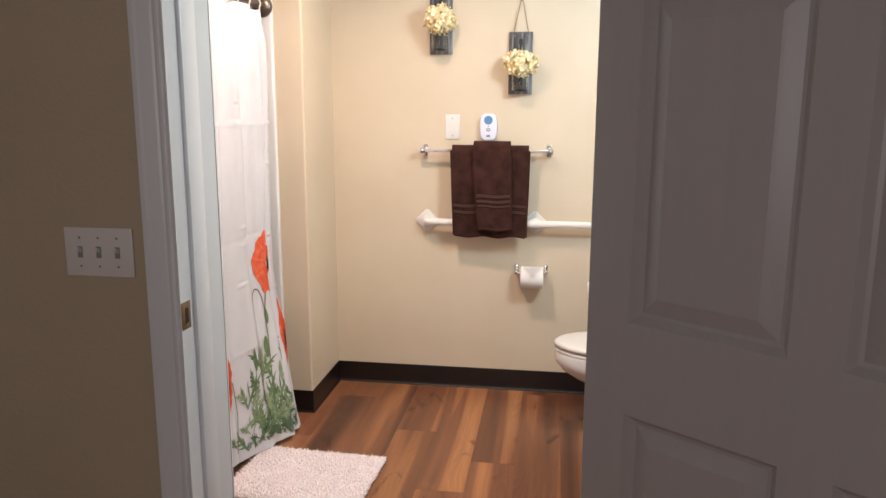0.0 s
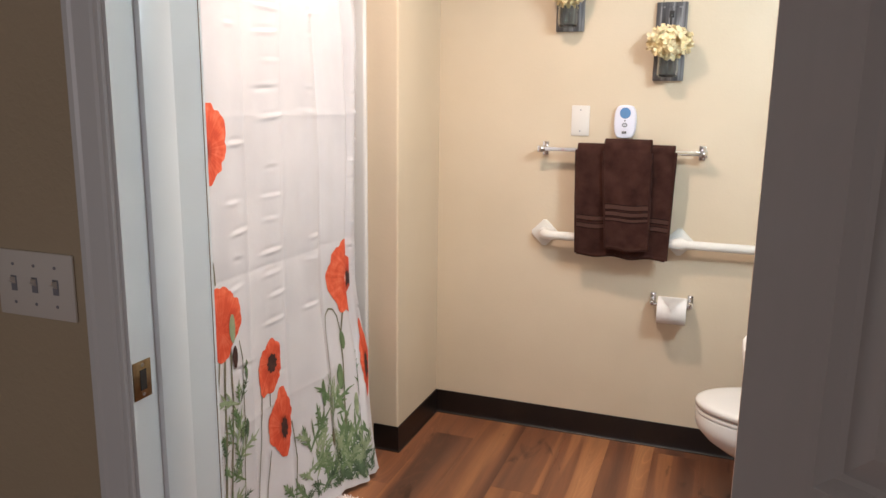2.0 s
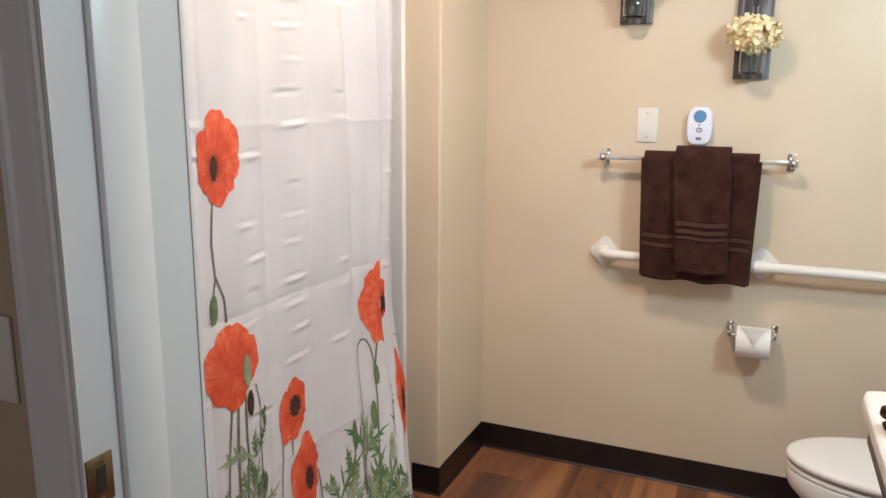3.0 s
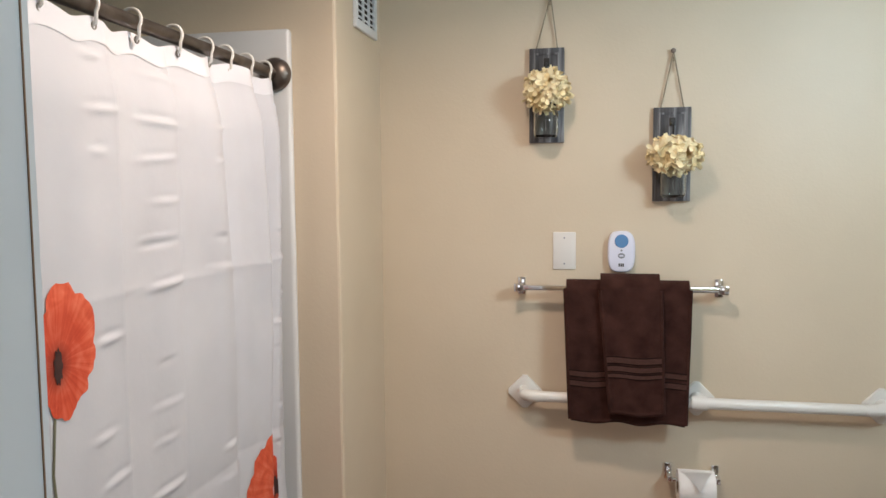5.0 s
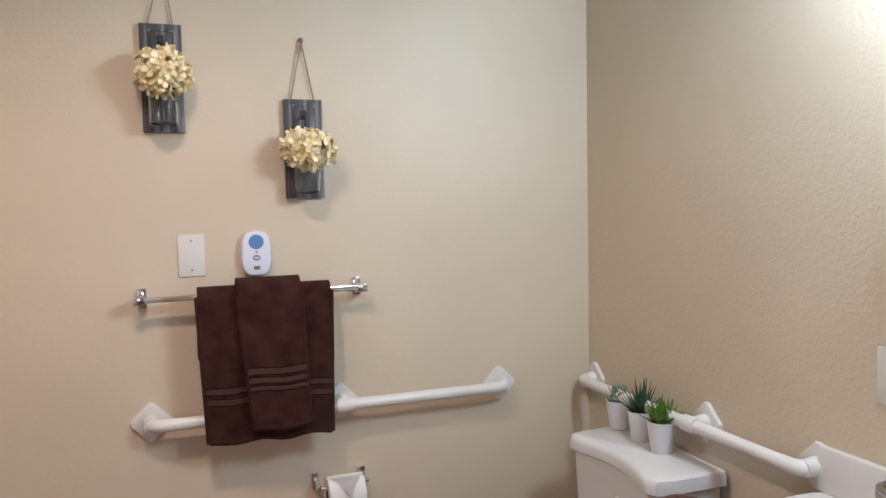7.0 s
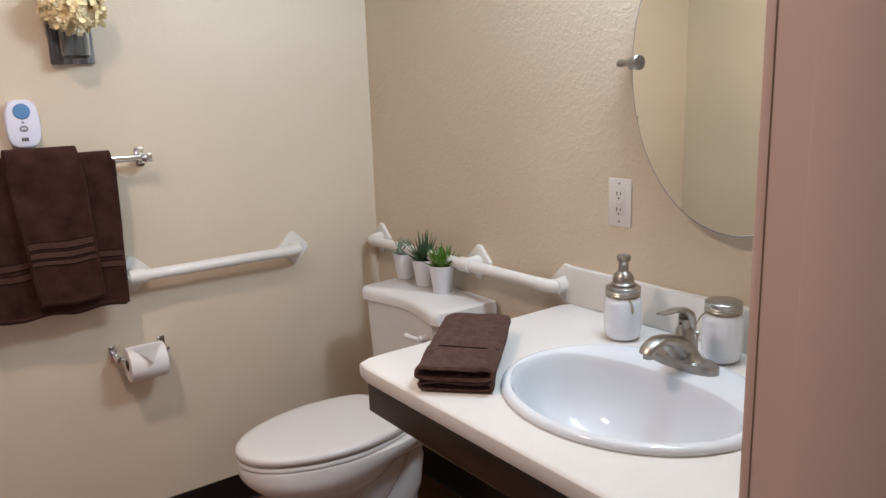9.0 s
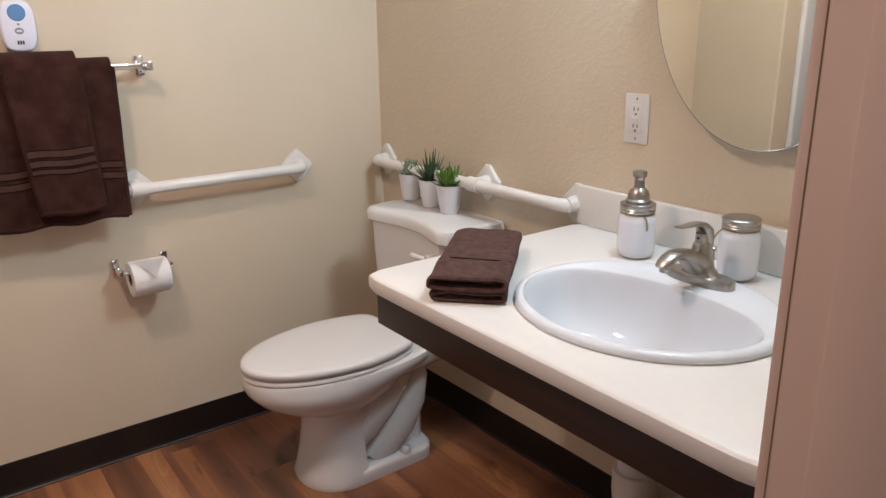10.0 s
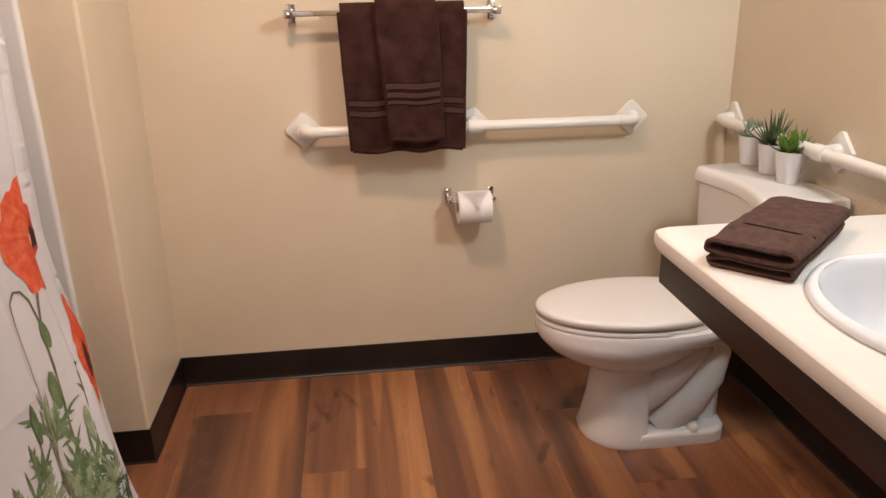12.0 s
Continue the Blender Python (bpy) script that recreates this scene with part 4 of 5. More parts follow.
def hung_towel(x0, x1, z_front, z_back, gap, seed, taper=0.0, shift=0.0, drift=0.006):
    """A towel folded over the bar: down the front, over, down the back."""
    rise = gap + 0.012
    front, back = BAR_Z - z_front, BAR_Z - z_back
    total = front + math.pi * rise + back

    def place(u, v):
        d = v * total
        x = x0 + u * (x1 - x0)
        wav = 0.007 * noise.noise((x * 9 + seed, d * 3, 1)) + 0.004 * noise.noise((x * 16 + 9 * d + seed, d * 8, 4)) + 0.0016 * noise.noise((x * 45, d * 30, seed))
        wav += 0.006 * abs(noise.noise((x * 7 + 4 * d, d * 2.2 + seed, 7))) * smoothstep(0.0, 0.1, d)
        if d < front:
            f = 1 - d / front
            y, z = BAR_Y - rise - (0.010 + 0.6 * gap) * f - wav, z_front + d + 0.004 * math.sin(x * 40 + seed) * f + 0.05 * (u - 0.5) * shift * f
            x = x + shift * f - taper * f * (u - 0.5) * 2
        elif d < front + math.pi * rise:
            a = (d - front) / rise
            y, z = BAR_Y - rise * math.cos(a), BAR_Z + rise * math.sin(a)
        else:
            y, z = min(BAR_Y + rise + 0.3 * wav, BACK - 0.022), BAR_Z - (d - front - math.pi * rise)
            x -= drift
        return Vector((x, y, z))
    return place, front / total


def towel(name, label, x0, x1, zf, zb, gap, thick, seed, bands, taper=0.0, shift=0.0, drift=0.006):
    ob = thing(name, label, "towel", (0, 0, 0), group="towels on the bar")
    place, f = hung_towel(x0, x1, zf, zb, gap, seed, taper, shift, drift)
    bm = sheet(place, 56, 130, -thick)
    for v in bm.verts:
        v.co += Vector((0, -1, 0)) * 0.0009 * noise.noise(v.co * 160)
    part("terry_cloth", bm, TERRY, ob, angle=70)
    total = (1.241 - zf) / f
    for z0, z1 in bands:
        v0, v1 = (z0 - zf) / total, (z1 - zf) / total
        part("woven_band", sheet(lambda u, v, v0=v0, v1=v1: place(u, v0 + v * (v1 - v0)) + Vector((0, -thick - 0.0016, 0)), 40, 3), BAND, ob, "flat woven stripe", angle=70)
        for v in (v0, v1):
            part("stripe_groove", tube([place(k / 40, v) + Vector((0, -thick - 0.0012, 0)) for k in range(41)], 0.0017, 6), SEAM_SHADE, ob, "groove with its shade painted dark")
    part("side_hem", tube([place(0.0, k / 60 * f) + Vector((0, -thick * 0.5, 0)) for k in range(61)], thick * 0.62, 8), TERRY, ob)
    part("side_hem", tube([place(1.0, k / 60 * f) + Vector((0, -thick * 0.5, 0)) for k in range(61)], thick * 0.62, 8), TERRY, ob)
    part("bottom_hem", tube([place(k / 40, 0.001) + Vector((0, -thick * 0.5, 0.003)) for k in range(41)], thick * 0.66, 8), TERRY, ob)
    return ob


towel("bath_towel", "dark brown terry bath towel folded over the chrome bar", 0.154, 0.527, 0.826, 1.06, 0.002, 0.015, 2, [(0.936, 0.955), (0.967, 0.986)], 0.013, 0.004, 0.004)
towel("hand_towel", "dark brown terry hand towel hung over the bath towel", 0.260, 0.438, 0.862, 1.10, 0.023, 0.014, 9, [(0.972, 0.986), (0.992, 1.010), (1.017, 1.037)], 0.012, 0.022)

# ---------------------------------------------------------------- call button
call = thing("call_button", "white emergency call button with round blue push", "call button", (0.325, BACK, 1.355))
pill = []
for k in range(48):
    a = 2 * math.pi * k / 48
    c, s = math.cos(a), math.sin(a)
    pill.append((0.0425 * math.copysign(abs(c) ** 0.55, c), 0.0655 * math.copysign(abs(s) ** 0.72, s)))
part("case", moved(prism(pill, 0, 0.028, 0.007, 3), pose(0, 0, 0, 90, 0, 0)), DEVICE, call)
part("button", moved(lathe([(0, 0.003), (0.020, 0.0025), (0.0215, 0)], 28), Matrix.Translation((0, -0.028, 0.034)) @ FACE_SOUTH), BLUE, call, "round blue button")
part("lens", moved(lathe([(0, 0.002), (0.003, 0.0015), (0.0034, 0)], 12), Matrix.Translation((0, -0.028, 0.0045)) @ FACE_SOUTH), GREY, call)
part("emblem", moved(lathe([(0, 0.001), (0.0105, 0.001), (0.011, 0)], 24, sy=0.8), Matrix.Translation((0, -0.028, -0.0125)) @ FACE_SOUTH), GREY, call)
part("emblem_bar", box(-0.006, 0.006, -0.0302, -0.0292, -0.0145, -0.0105), DEVICE, call, smooth=False)
for x in (-0.0065, -0.0005, 0.0055):
    part("mark", box(x - 0.0022, x + 0.0022, -0.029, -0.0278, -0.047, -0.037), DARK, call, smooth=False)

# ---------------------------------------------------------------- paper holder
holder = thing("toilet_paper_holder", "polished chrome toilet paper holder on the wall", "paper holder", (0.551, BACK, 0.645))
for x in (-0.072, 0.072):
    p = part("post", box(x - 0.011, x + 0.011, -0.009, 0, -0.026, 0.026, 0.002), CHROME, holder)
    part("arm", box(x - 0.0075, x + 0.0075, -0.075, -0.009, -0.011, 0.007, 0.002), CHROME, p)
part("spindle", tube([(-0.066, -0.066, -0.006), (0.066, -0.066, -0.006)], 0.007, 14), CHROME, holder)
roll = thing("toilet_paper_roll", "white toilet paper roll with folded point", "toilet paper", (0.557, BACK - 0.066, 0.618))
part("paper", moved(lathe([(0.021, -0.055), (0.052, -0.055), (0.054, -0.052), (0.054, 0.052), (0.052, 0.055), (0.021, 0.055), (0.021, -0.055)], 40), pose(0, 0, 0, 0, 90, 0)), PAPER, roll)
part("core", moved(lathe([(0.0185, -0.0545), (0.0208, -0.0545), (0.0208, 0.0545), (0.0185, 0.0545), (0.0185, -0.0545)], 28), pose(0, 0, 0, 0, 90, 0)), CARD, roll, "brown cardboard core")
flap = bmesh.new()
grid = []
for i in range(9):
    f = i / 8
    a = radians(12 + 66 * f)
    half = 0.050 * (1 - 0.97 * f)
    grid.append([flap.verts.new((0.004 * f + half * s, -(0.0552 + 0.016 * f * f) * math.sin(a), (0.0552 + 0.016 * f * f) * math.cos(a))) for s in (-1, 0, 1)])
for a, b in zip(grid, grid[1:]):
    for k in (0, 1):
        flap.faces.new((a[k], a[k + 1], b[k + 1], b[k]))
bmesh.ops.solidify(flap, geom=flap.faces[:], thickness=0.0012)
part("folded_point", flap, PAPER, roll)

# ---------------------------------------------------------------- hanging flower sconces


def flower_ball(rx, rz, seed):
    """A hydrangea head of many four-petalled blossoms."""
    r = random.Random(seed)
    bm = bmesh.new()
    n = 120
    for k in range(n):
        zc = 1 - 2 * (k + 0.5) / n
        phi = k * 2.39996 + r.uniform(-0.25, 0.25)
        d = Vector((math.sqrt(1 - zc * zc) * math.cos(phi), math.sqrt(1 - zc * zc) * math.sin(phi), zc))
        rad = r.uniform(0.86, 1.06)
        c = Vector((d.x * rx * rad, d.y * 0.062 * rad, d.z * rz * rad))
        q = d.to_track_quat("Z", "Y").to_matrix()
        spin, size = r.uniform(0, 6), r.uniform(0.016, 0.0245)
        tilt = Vector((r.uniform(-0.5, 0.5), r.uniform(-0.5, 0.5), 1)).normalized().to_track_quat("Z", "Y").to_matrix()
        for p in range(4):
            a = spin + math.pi / 2 * p
            def at(l, w, h):
                v = Vector((l * math.cos(a) - w * math.sin(a), l * math.sin(a) + w * math.cos(a), h))
                return bm.verts.new(c + q @ (tilt @ v))
            s = size
            curl = r.uniform(-0.45, 0.75)
            root = at(0.04 * s, 0, 0)
            a1, a2 = at(0.5 * s, 0.42 * s, 0.12 * s), at(0.5 * s, -0.42 * s, 0.12 * s)
            m1 = at(0.55 * s, 0, 0.02 * s)
            b1, b2 = at(0.95 * s, 0.30 * s, (0.12 + curl) * s), at(0.95 * s, -0.30 * s, (0.12 + curl) * s)
            tip = at(1.08 * s, 0, (0.05 + curl) * s)
            bm.faces.new((root, a2, m1))
            bm.faces.new((root, m1, a1))
            bm.faces.new((a2, b2, tip, m1))
            bm.faces.new((m1, tip, b1, a1))
    return bm


def sconce(name, label, x, z0, w, h, nail, rx, rz, seed, dz):
    ob = thing(name, label, "wall sconce", (x, BACK, z0), group="hanging flower sconces")
    part("board", box(-w / 2, w / 2, -0.020, -0.001, 0, h, 0.002), BARN, ob)
    bm = bmesh.new()
    e = 0.016
    for a in (box(-w / 2 + e, w / 2 - e, -0.0235, -0.02, h - e - 0.006, h - e), box(-w / 2 + e, -w / 2 + e + 0.005, -0.0235, -0.02, e, h - e - 0.006), box(w / 2 - e - 0.005, w / 2 - e, -0.0235, -0.02, e, h - e - 0.006), box(-w / 2 + e + 0.005, w / 2 - e - 0.005, -0.0235, -0.02, e, e + 0.005)):
        me = bpy.data.meshes.new("tmp")
        a.to_mesh(me)
        a.free()
        bm.from_mesh(me)
        bpy.data.meshes.remove(me)
    part("frame_moulding", bm, BARN, ob, smooth=False)
    part("hook_plate", box(-0.009, 0.009, -0.026, -0.020, h - 0.058, h - 0.032, 0.002), DARK, ob, "black metal hook")
    part("hook", tube([(0, -0.026, h - 0.05), (0, -0.05, h - 0.055), (0, -0.058, h - 0.07), (0, -0.052, h - 0.085)], 0.003, 8), DARK, ob)
    jar = part("jar", lathe([(0, 0.0), (0.030, 0.0), (0.036, 0.006), (0.038, 0.02), (0.038, 0.082), (0.034, 0.096), (0.028, 0.104), (0.028, 0.125), (0.0255, 0.125), (0.0255, 0.104), (0.0315, 0.094), (0.0352, 0.081), (0.0352, 0.02), (0.033, 0.009), (0, 0.006)], 28, at=(0, -0.063, 0.012)), GLASS, ob, "clear glass mason jar")
    part("jar_ring", lathe([(0.0292, 0.098), (0.0305, 0.098), (0.0305, 0.108), (0.0292, 0.108), (0.0292, 0.098)], 28, at=(0, -0.063, 0.012)), DARK, jar)
    part("clamp", tube([(-0.03, -0.022, 0.105)] + [(0.0312 * math.sin(radians(a)) * -1, -0.063 - 0.0312 * math.cos(radians(a)), 0.115) for a in range(100, -101, -20)] + [(0.03, -0.022, 0.105)], 0.002, 6), DARK, ob)
    head = part("flower_head", moved(flower_ball(rx, rz, seed), Matrix.Translation((0.004, -0.076, dz))), PETAL, ob, "cream silk hydrangea", angle=180)
    core = lathe([(0, -0.8), (0.6, -0.55), (0.8, 0), (0.6, 0.55), (0, 0.8)], 14)
    part("flower_core", moved(core, Matrix.Translation((0.004, -0.076, dz)) @ Matrix.Diagonal((rx, 0.05, rz, 1))), FLOWER_EYE, head)
    nx, nz = nail[0] - x, nail[1] - z0
    for s in (-0.34, 0.34):
        part("twine", tube([(s * w * 0.9, -0.010, h - 0.002), (nx + 0.15 * s * w, -0.014, nz - 0.03), (nx, -0.014, nz)], 0.0022, 6), TWINE, ob)
    part("twine_knot", moved(lathe([(0, -0.010), (0.004, -0.007), (0.003, 0), (0.0045, 0.006), (0, 0.009)], 8), Matrix.Translation((nx, -0.014, nz - 0.022))), TWINE, ob)
    part("nail", tube([(nx, 0, nz), (nx, -0.016, nz + 0.002)], [0.0022, 0.0022], 8), DARK, ob)
    part("nail_head", moved(lathe([(0, 0.0), (0.008, 0.0), (0.006, 0.004), (0, 0.005)], 12), Matrix.Translation((nx, -0.016, nz + 0.002)) @ FACE_SOUTH), BRONZE, ob)
    return ob


sconce("flower_sconce", "grey wooden sconce with glass jar and cream hydrangea", 0.088, 1.704, 0.110, 0.298, (0.098, 2.166), 0.064, 0.058, 21, 0.158)
sconce("flower_sconce", "lower grey wooden sconce with jar and loose cream flowers", 0.475, 1.514, 0.113, 0.291, (0.476, 1.976), 0.072, 0.050, 34, 0.143)

# ---------------------------------------------------------------- toilet
TY = 3.432
toilet = thing("toilet", "white porcelain two-piece toilet with closed seat lid", "toilet", (RIGHT, TY, 0))
# local: x runs from the wall into the room as negative numbers


def egg(x_front, x_back, half, z, n=48, power=1.0, flat_back=0.0):
    """A plan outline, rounder in front than behind."""
    mid = x_back + (x_front - x_back) * 0.46
    out = []
    for k in range(n):
        a = 2 * math.pi * k / n
        c, s = math.cos(a), math.sin(a)
        if c > 0:
            x = mid + (x_front - mid) * c ** power
        else:
            x = mid + (x_back - mid) * abs(c) ** (0.62 if flat_back else 1.0)
        out.append((x, half * math.copysign(abs(s) ** (0.9 if c > 0 else 0.75), s), z))
    return out


def column(x_front, half, z, x_back=-0.470):
    """The pedestal's plan: rounded in front, cut off square behind."""
    mid = x_back - 0.05
    out = []
    for k in range(48):
        a = 2 * math.pi * k / 48
        c, w = math.cos(a), math.sin(a)
        if c > 0:
            out.append((mid + (x_front - mid) * c, half * math.copysign(abs(w) ** 0.9, w), z))
        else:
            out.append((mid + (x_back - mid) * abs(c) ** 0.22, half * math.copysign(abs(w) ** 0.22, w), z))
    return out


bowl = loft([column(-0.648, 0.137, 0.0), column(-0.650, 0.139, 0.012), column(-0.640, 0.131, 0.035), column(-0.626, 0.120, 0.10), column(-0.618, 0.112, 0.16), column(-0.616, 0.109, 0.222, -0.455), egg(-0.626, -0.41, 0.111, 0.238),
             egg(-0.660, -0.38, 0.124, 0.252), egg(-0.708, -0.345, 0.147, 0.272), egg(-0.756, -0.31, 0.169, 0.303), egg(-0.785, -0.27, 0.183, 0.336), egg(-0.791, -0.19, 0.187, 0.352), egg(-0.791, -0.165, 0.187, 0.376), egg(-0.787, -0.165, 0.184, 0.386), egg(-0.774, -0.17, 0.175, 0.389)])
part("bowl", bowl, PORCELAIN, toilet, angle=45)
part("rear_deck", loft([[(x, y * f, z) for x, y in ((-0.40, -0.165), (-0.40, 0.165), (-0.25, 0.14), (-0.05, 0.115), (-0.045, -0.115), (-0.25, -0.14))] for z, f in ((0.318, 0.86), (0.336, 0.98), (0.384, 1.0), (0.391, 0.97))]), PORCELAIN, toilet, angle=50)
foot = prism([(-0.50, -0.137), (-0.275, -0.134), (-0.245, -0.122), (-0.225, -0.095), (-0.218, -0.05), (-0.218, 0.05), (-0.225, 0.095), (-0.245, 0.122), (-0.275, 0.134), (-0.50, 0.137)], 0, 0.045, 0.016, 4)
part("foot", foot, PORCELAIN, toilet)
for s in (-1, 1):
    # the trapway shows as two slanting bulges on either side
    upper = tube([(-0.30, s * 0.046, 0.315), (-0.345, s * 0.050, 0.285), (-0.40, s * 0.053, 0.225), (-0.455, s * 0.050, 0.165), (-0.50, s * 0.042, 0.12)], [0.056, 0.066, 0.070, 0.068, 0.062], 24)
    part("trapway", upper, PORCELAIN, toilet, angle=80)
    lower = tube([(-0.262, s * 0.040, 0.33), (-0.262, s * 0.046, 0.27), (-0.285, s * 0.052, 0.20), (-0.33, s * 0.055, 0.13), (-0.385, s * 0.052, 0.07), (-0.42, s * 0.046, 0.035)], [0.046, 0.056, 0.064, 0.066, 0.064, 0.060], 24)
    part("trapway", lower, PORCELAIN, toilet, angle=80)
    part("bolt_cap", lathe([(0.0165, 0), (0.0165, 0.008), (0.0145, 0.017), (0.008, 0.022), (0, 0.023)], 20, at=(-0.335, s * 0.118, 0.043)), SEAT, toilet)


def lid_outline(grow, z):
    """Rounded in front, squarer and slightly narrower at the hinges."""
    pts = []
    for k in range(64):
        a = 2 * math.pi * k / 64
        c, s = math.cos(a), math.sin(a)
        if c > 0:
            x, y = -0.475 - (0.318 + grow) * c, (0.181 + grow) * s
        else:
            x = -0.475 + (0.182 + grow) * abs(c) ** 0.42
            y = (0.181 + grow) * math.copysign(abs(s) ** 0.24, s) * (1 - 0.20 * (max(0.0, x + 0.475) / 0.182) ** 1.4)
        pts.append((x, y, z))
    return pts


part("trapway_core", prism([(-0.50, -0.072), (-0.250, -0.072), (-0.232, -0.055), (-0.232, 0.055), (-0.250, 0.072), (-0.50, 0.072)], 0.0, 0.335, 0.02, 3), PORCELAIN, toilet)
part("seat", loft([lid_outline(-0.008, 0.387), lid_outline(0, 0.391), lid_outline(0, 0.399), lid_outline(-0.004, 0.403)]), SEAT, toilet, angle=50)
part("seat_lid", loft([lid_outline(-0.004, 0.4065), lid_outline(0.001, 0.409), lid_outline(0.002, 0.420), lid_outline(0.0, 0.4255), lid_outline(-0.006, 0.4295), lid_outline(-0.02, 0.4315), lid_outline(-0.07, 0.433)]), SEAT, toilet, angle=60)
for s in (-1, 1):
    part("seat_hinge", box(-0.33, -0.275, s * 0.075 - 0.02, s * 0.075 + 0.02, 0.387, 0.412, 0.007, 3), SEAT, toilet)


def tank_outline(front_x, half, dip, z, back=-0.026):
    pts = [(back, half - 0.012), (back, -half + 0.012), (back - 0.012, -half)]
    pts += [(front_x + 0.055, -half), (front_x + 0.012, -half + 0.012)]
    for k in range(13):
        f = k / 12
        y = -half + 0.035 + f * (2 * half - 0.07)
        pts.append((front_x + dip * math.sin(math.pi * f) ** 1.3, y))
    pts += [(front_x + 0.012, half - 0.012), (front_x + 0.055, half), (back - 0.012, half)]
    return [(x, y, z) for x, y in pts]


tank = part("tank", loft([tank_outline(-0.225, 0.196, 0.022, 0.386), tank_outline(-0.232, 0.203, 0.026, 0.40), tank_outline(-0.240, 0.219, 0.030, 0.727)]), PORCELAIN, toilet, angle=35)
part("tank_lid", loft([tank_outline(-0.246, 0.225, 0.034, 0.727, -0.018), tank_outline(-0.252, 0.230, 0.035, 0.732, -0.016), tank_outline(-0.252, 0.230, 0.035, 0.756, -0.016), tank_outline(-0.244, 0.228, 0.035, 0.768, -0.02), tank_outline(-0.234, 0.218, 0.035, 0.772, -0.03)]), PORCELAIN, toilet, angle=35)
lever = part("flush_lever", tube([(-0.236, -0.15, 0.68), (-0.266, -0.15, 0.68)], 0.012, 16), SEAT, toilet)
part("lever_arm", tube([(-0.266, -0.15, 0.68), (-0.270, -0.12, 0.679), (-0.268, -0.085, 0.677)], [0.008, 0.0075, 0.009], 10), SEAT, lever)
# ---------------------------------------------------------------- vanity
CT, CX0, CX1, CY0, CY1 = 0.826, 0.777, 1.466, BATH_FACE + 0.002, 2.917
SX, SY, SA, SB = 1.092, 2.40, 0.232, 0.264


def counter():
    bm = bmesh.new()
    n = 120
    cx, cy = (CX0 + CX1) / 2, (CY0 + CY1) / 2

    def edge(k, inset):
        a = 2 * math.pi * k / n
        hx, hy = (CX1 - CX0) / 2, (CY1 - CY0) / 2
        c, s = math.cos(a), math.sin(a)
        f = (abs(c) ** 26 + abs(s) ** 26) ** (-1 / 26)
        x, y = c * f * hx, s * f * hy
        return cx + x * (1 - inset / hx), cy + y * (1 - inset / hy)
    levels = [("hole", CT - 0.04), ("hole", CT), (0.010, CT), (0.005, CT - 0.0015), (0.0015, CT - 0.005), (0, CT - 0.011), (0, CT - 0.028), (0.003, CT - 0.036), (0.010, CT - 0.038)]
    rings = []
    for kind, z in levels:
        ring = []
        for k in range(n):
            if kind == "hole":
                ex, ey = edge(k, 0)
                a = math.atan2((ey - SY) / SB, (ex - SX) / SA)
                ring.append(bm.verts.new((SX + (SA - 0.02) * math.cos(a), SY + (SB - 0.02) * math.sin(a), z)))
            else:
                x, y = edge(k, kind)
                ring.append(bm.verts.new((x, y, z)))
        rings.append(ring)
    rings.append(rings[0])
    for a, b in zip(rings, rings[1:]):
        for k in range(n):
            bm.faces.new((a[k], a[(k + 1) % n], b[(k + 1) % n], b[k]))
    bmesh.ops.recalc_face_normals(bm, faces=bm.faces)
    return bm


vanity = thing("vanity_counter", "white laminate vanity counter with dark brown apron", "counter")
part("countertop", counter(), LAMINATE, vanity, angle=30)
part("backsplash", box(1.447, 1.4675, CY0, 2.917, CT, 0.929, 0.0035), LAMINATE, vanity)
part("apron", box(0.800, 0.822, CY0, 2.895, 0.708, CT - 0.038, 0.0015), ESPRESSO, vanity, "dark brown wood apron")
part("end_apron", box(0.822, 1.466, 2.875, 2.895, 0.708, CT - 0.038, 0.0015), ESPRESSO, vanity, "dark brown wood apron")
drain = thing("drain_pipe", "white insulated drain pipe under the basin", "pipe")
part("tailpiece", tube([(1.10, 2.40, 0.70), (1.10, 2.40, 0.46)], 0.036, 20), PVC, drain)
part("trap_cover", tube([(1.10, 2.40, 0.47), (1.10, 2.40, 0.42)] + arc((1.17, 2.40, 0.42), 0.07, 180, 360, 10, (1, 0, 0), (0, 0, 1)) + [(1.24, 2.40, 0.46), (1.28, 2.40, 0.48), (RIGHT, 2.40, 0.48)], 0.046, 20), PVC, drain)

sink = thing("sink", "white oval drop-in porcelain basin with raised rim", "sink")
rim = []
for f, z in [(0.955, -0.004), (1.0, 0.001), (1.005, 0.005), (0.998, 0.010), (0.98, 0.014), (0.955, 0.0155), (0.93, 0.0155)]:
    rim.append([(SX + SA * f * math.cos(a), SY + SB * f * math.sin(a), CT + z) for a in (2 * math.pi * k / 72 for k in range(72))])
# the bowl lies towards the front and leaves a deck behind for the tap
for f, z in [(1.0, 0.0145), (0.985, 0.010), (0.965, -0.002), (0.93, -0.035), (0.87, -0.075), (0.74, -0.112), (0.52, -0.135), (0.26, -0.145), (0.10, -0.149)]:
    ring = []
    for k in range(72):
        a = 2 * math.pi * k / 72
        c, s = math.cos(a), math.sin(a)
        back = 0.128 if c > 0 else 0.198
        ring.append((SX - 0.018 - 0.012 * (1 - f) + f * back * math.copysign(abs(c) ** (0.8 if c > 0 else 1.0), c), SY + f * 0.240 * s, CT + z))
    rim.append(ring)
part("basin", loft(rim, cap=False), SINK_WHITE, sink, angle=80)
part("drain", lathe([(0, 0.001), (0.010, 0.002), (0.018, 0.003), (0.0245, 0.002), (0.026, 0)], 24, at=(SX - 0.03, SY, CT - 0.1485)), CHROME, sink)

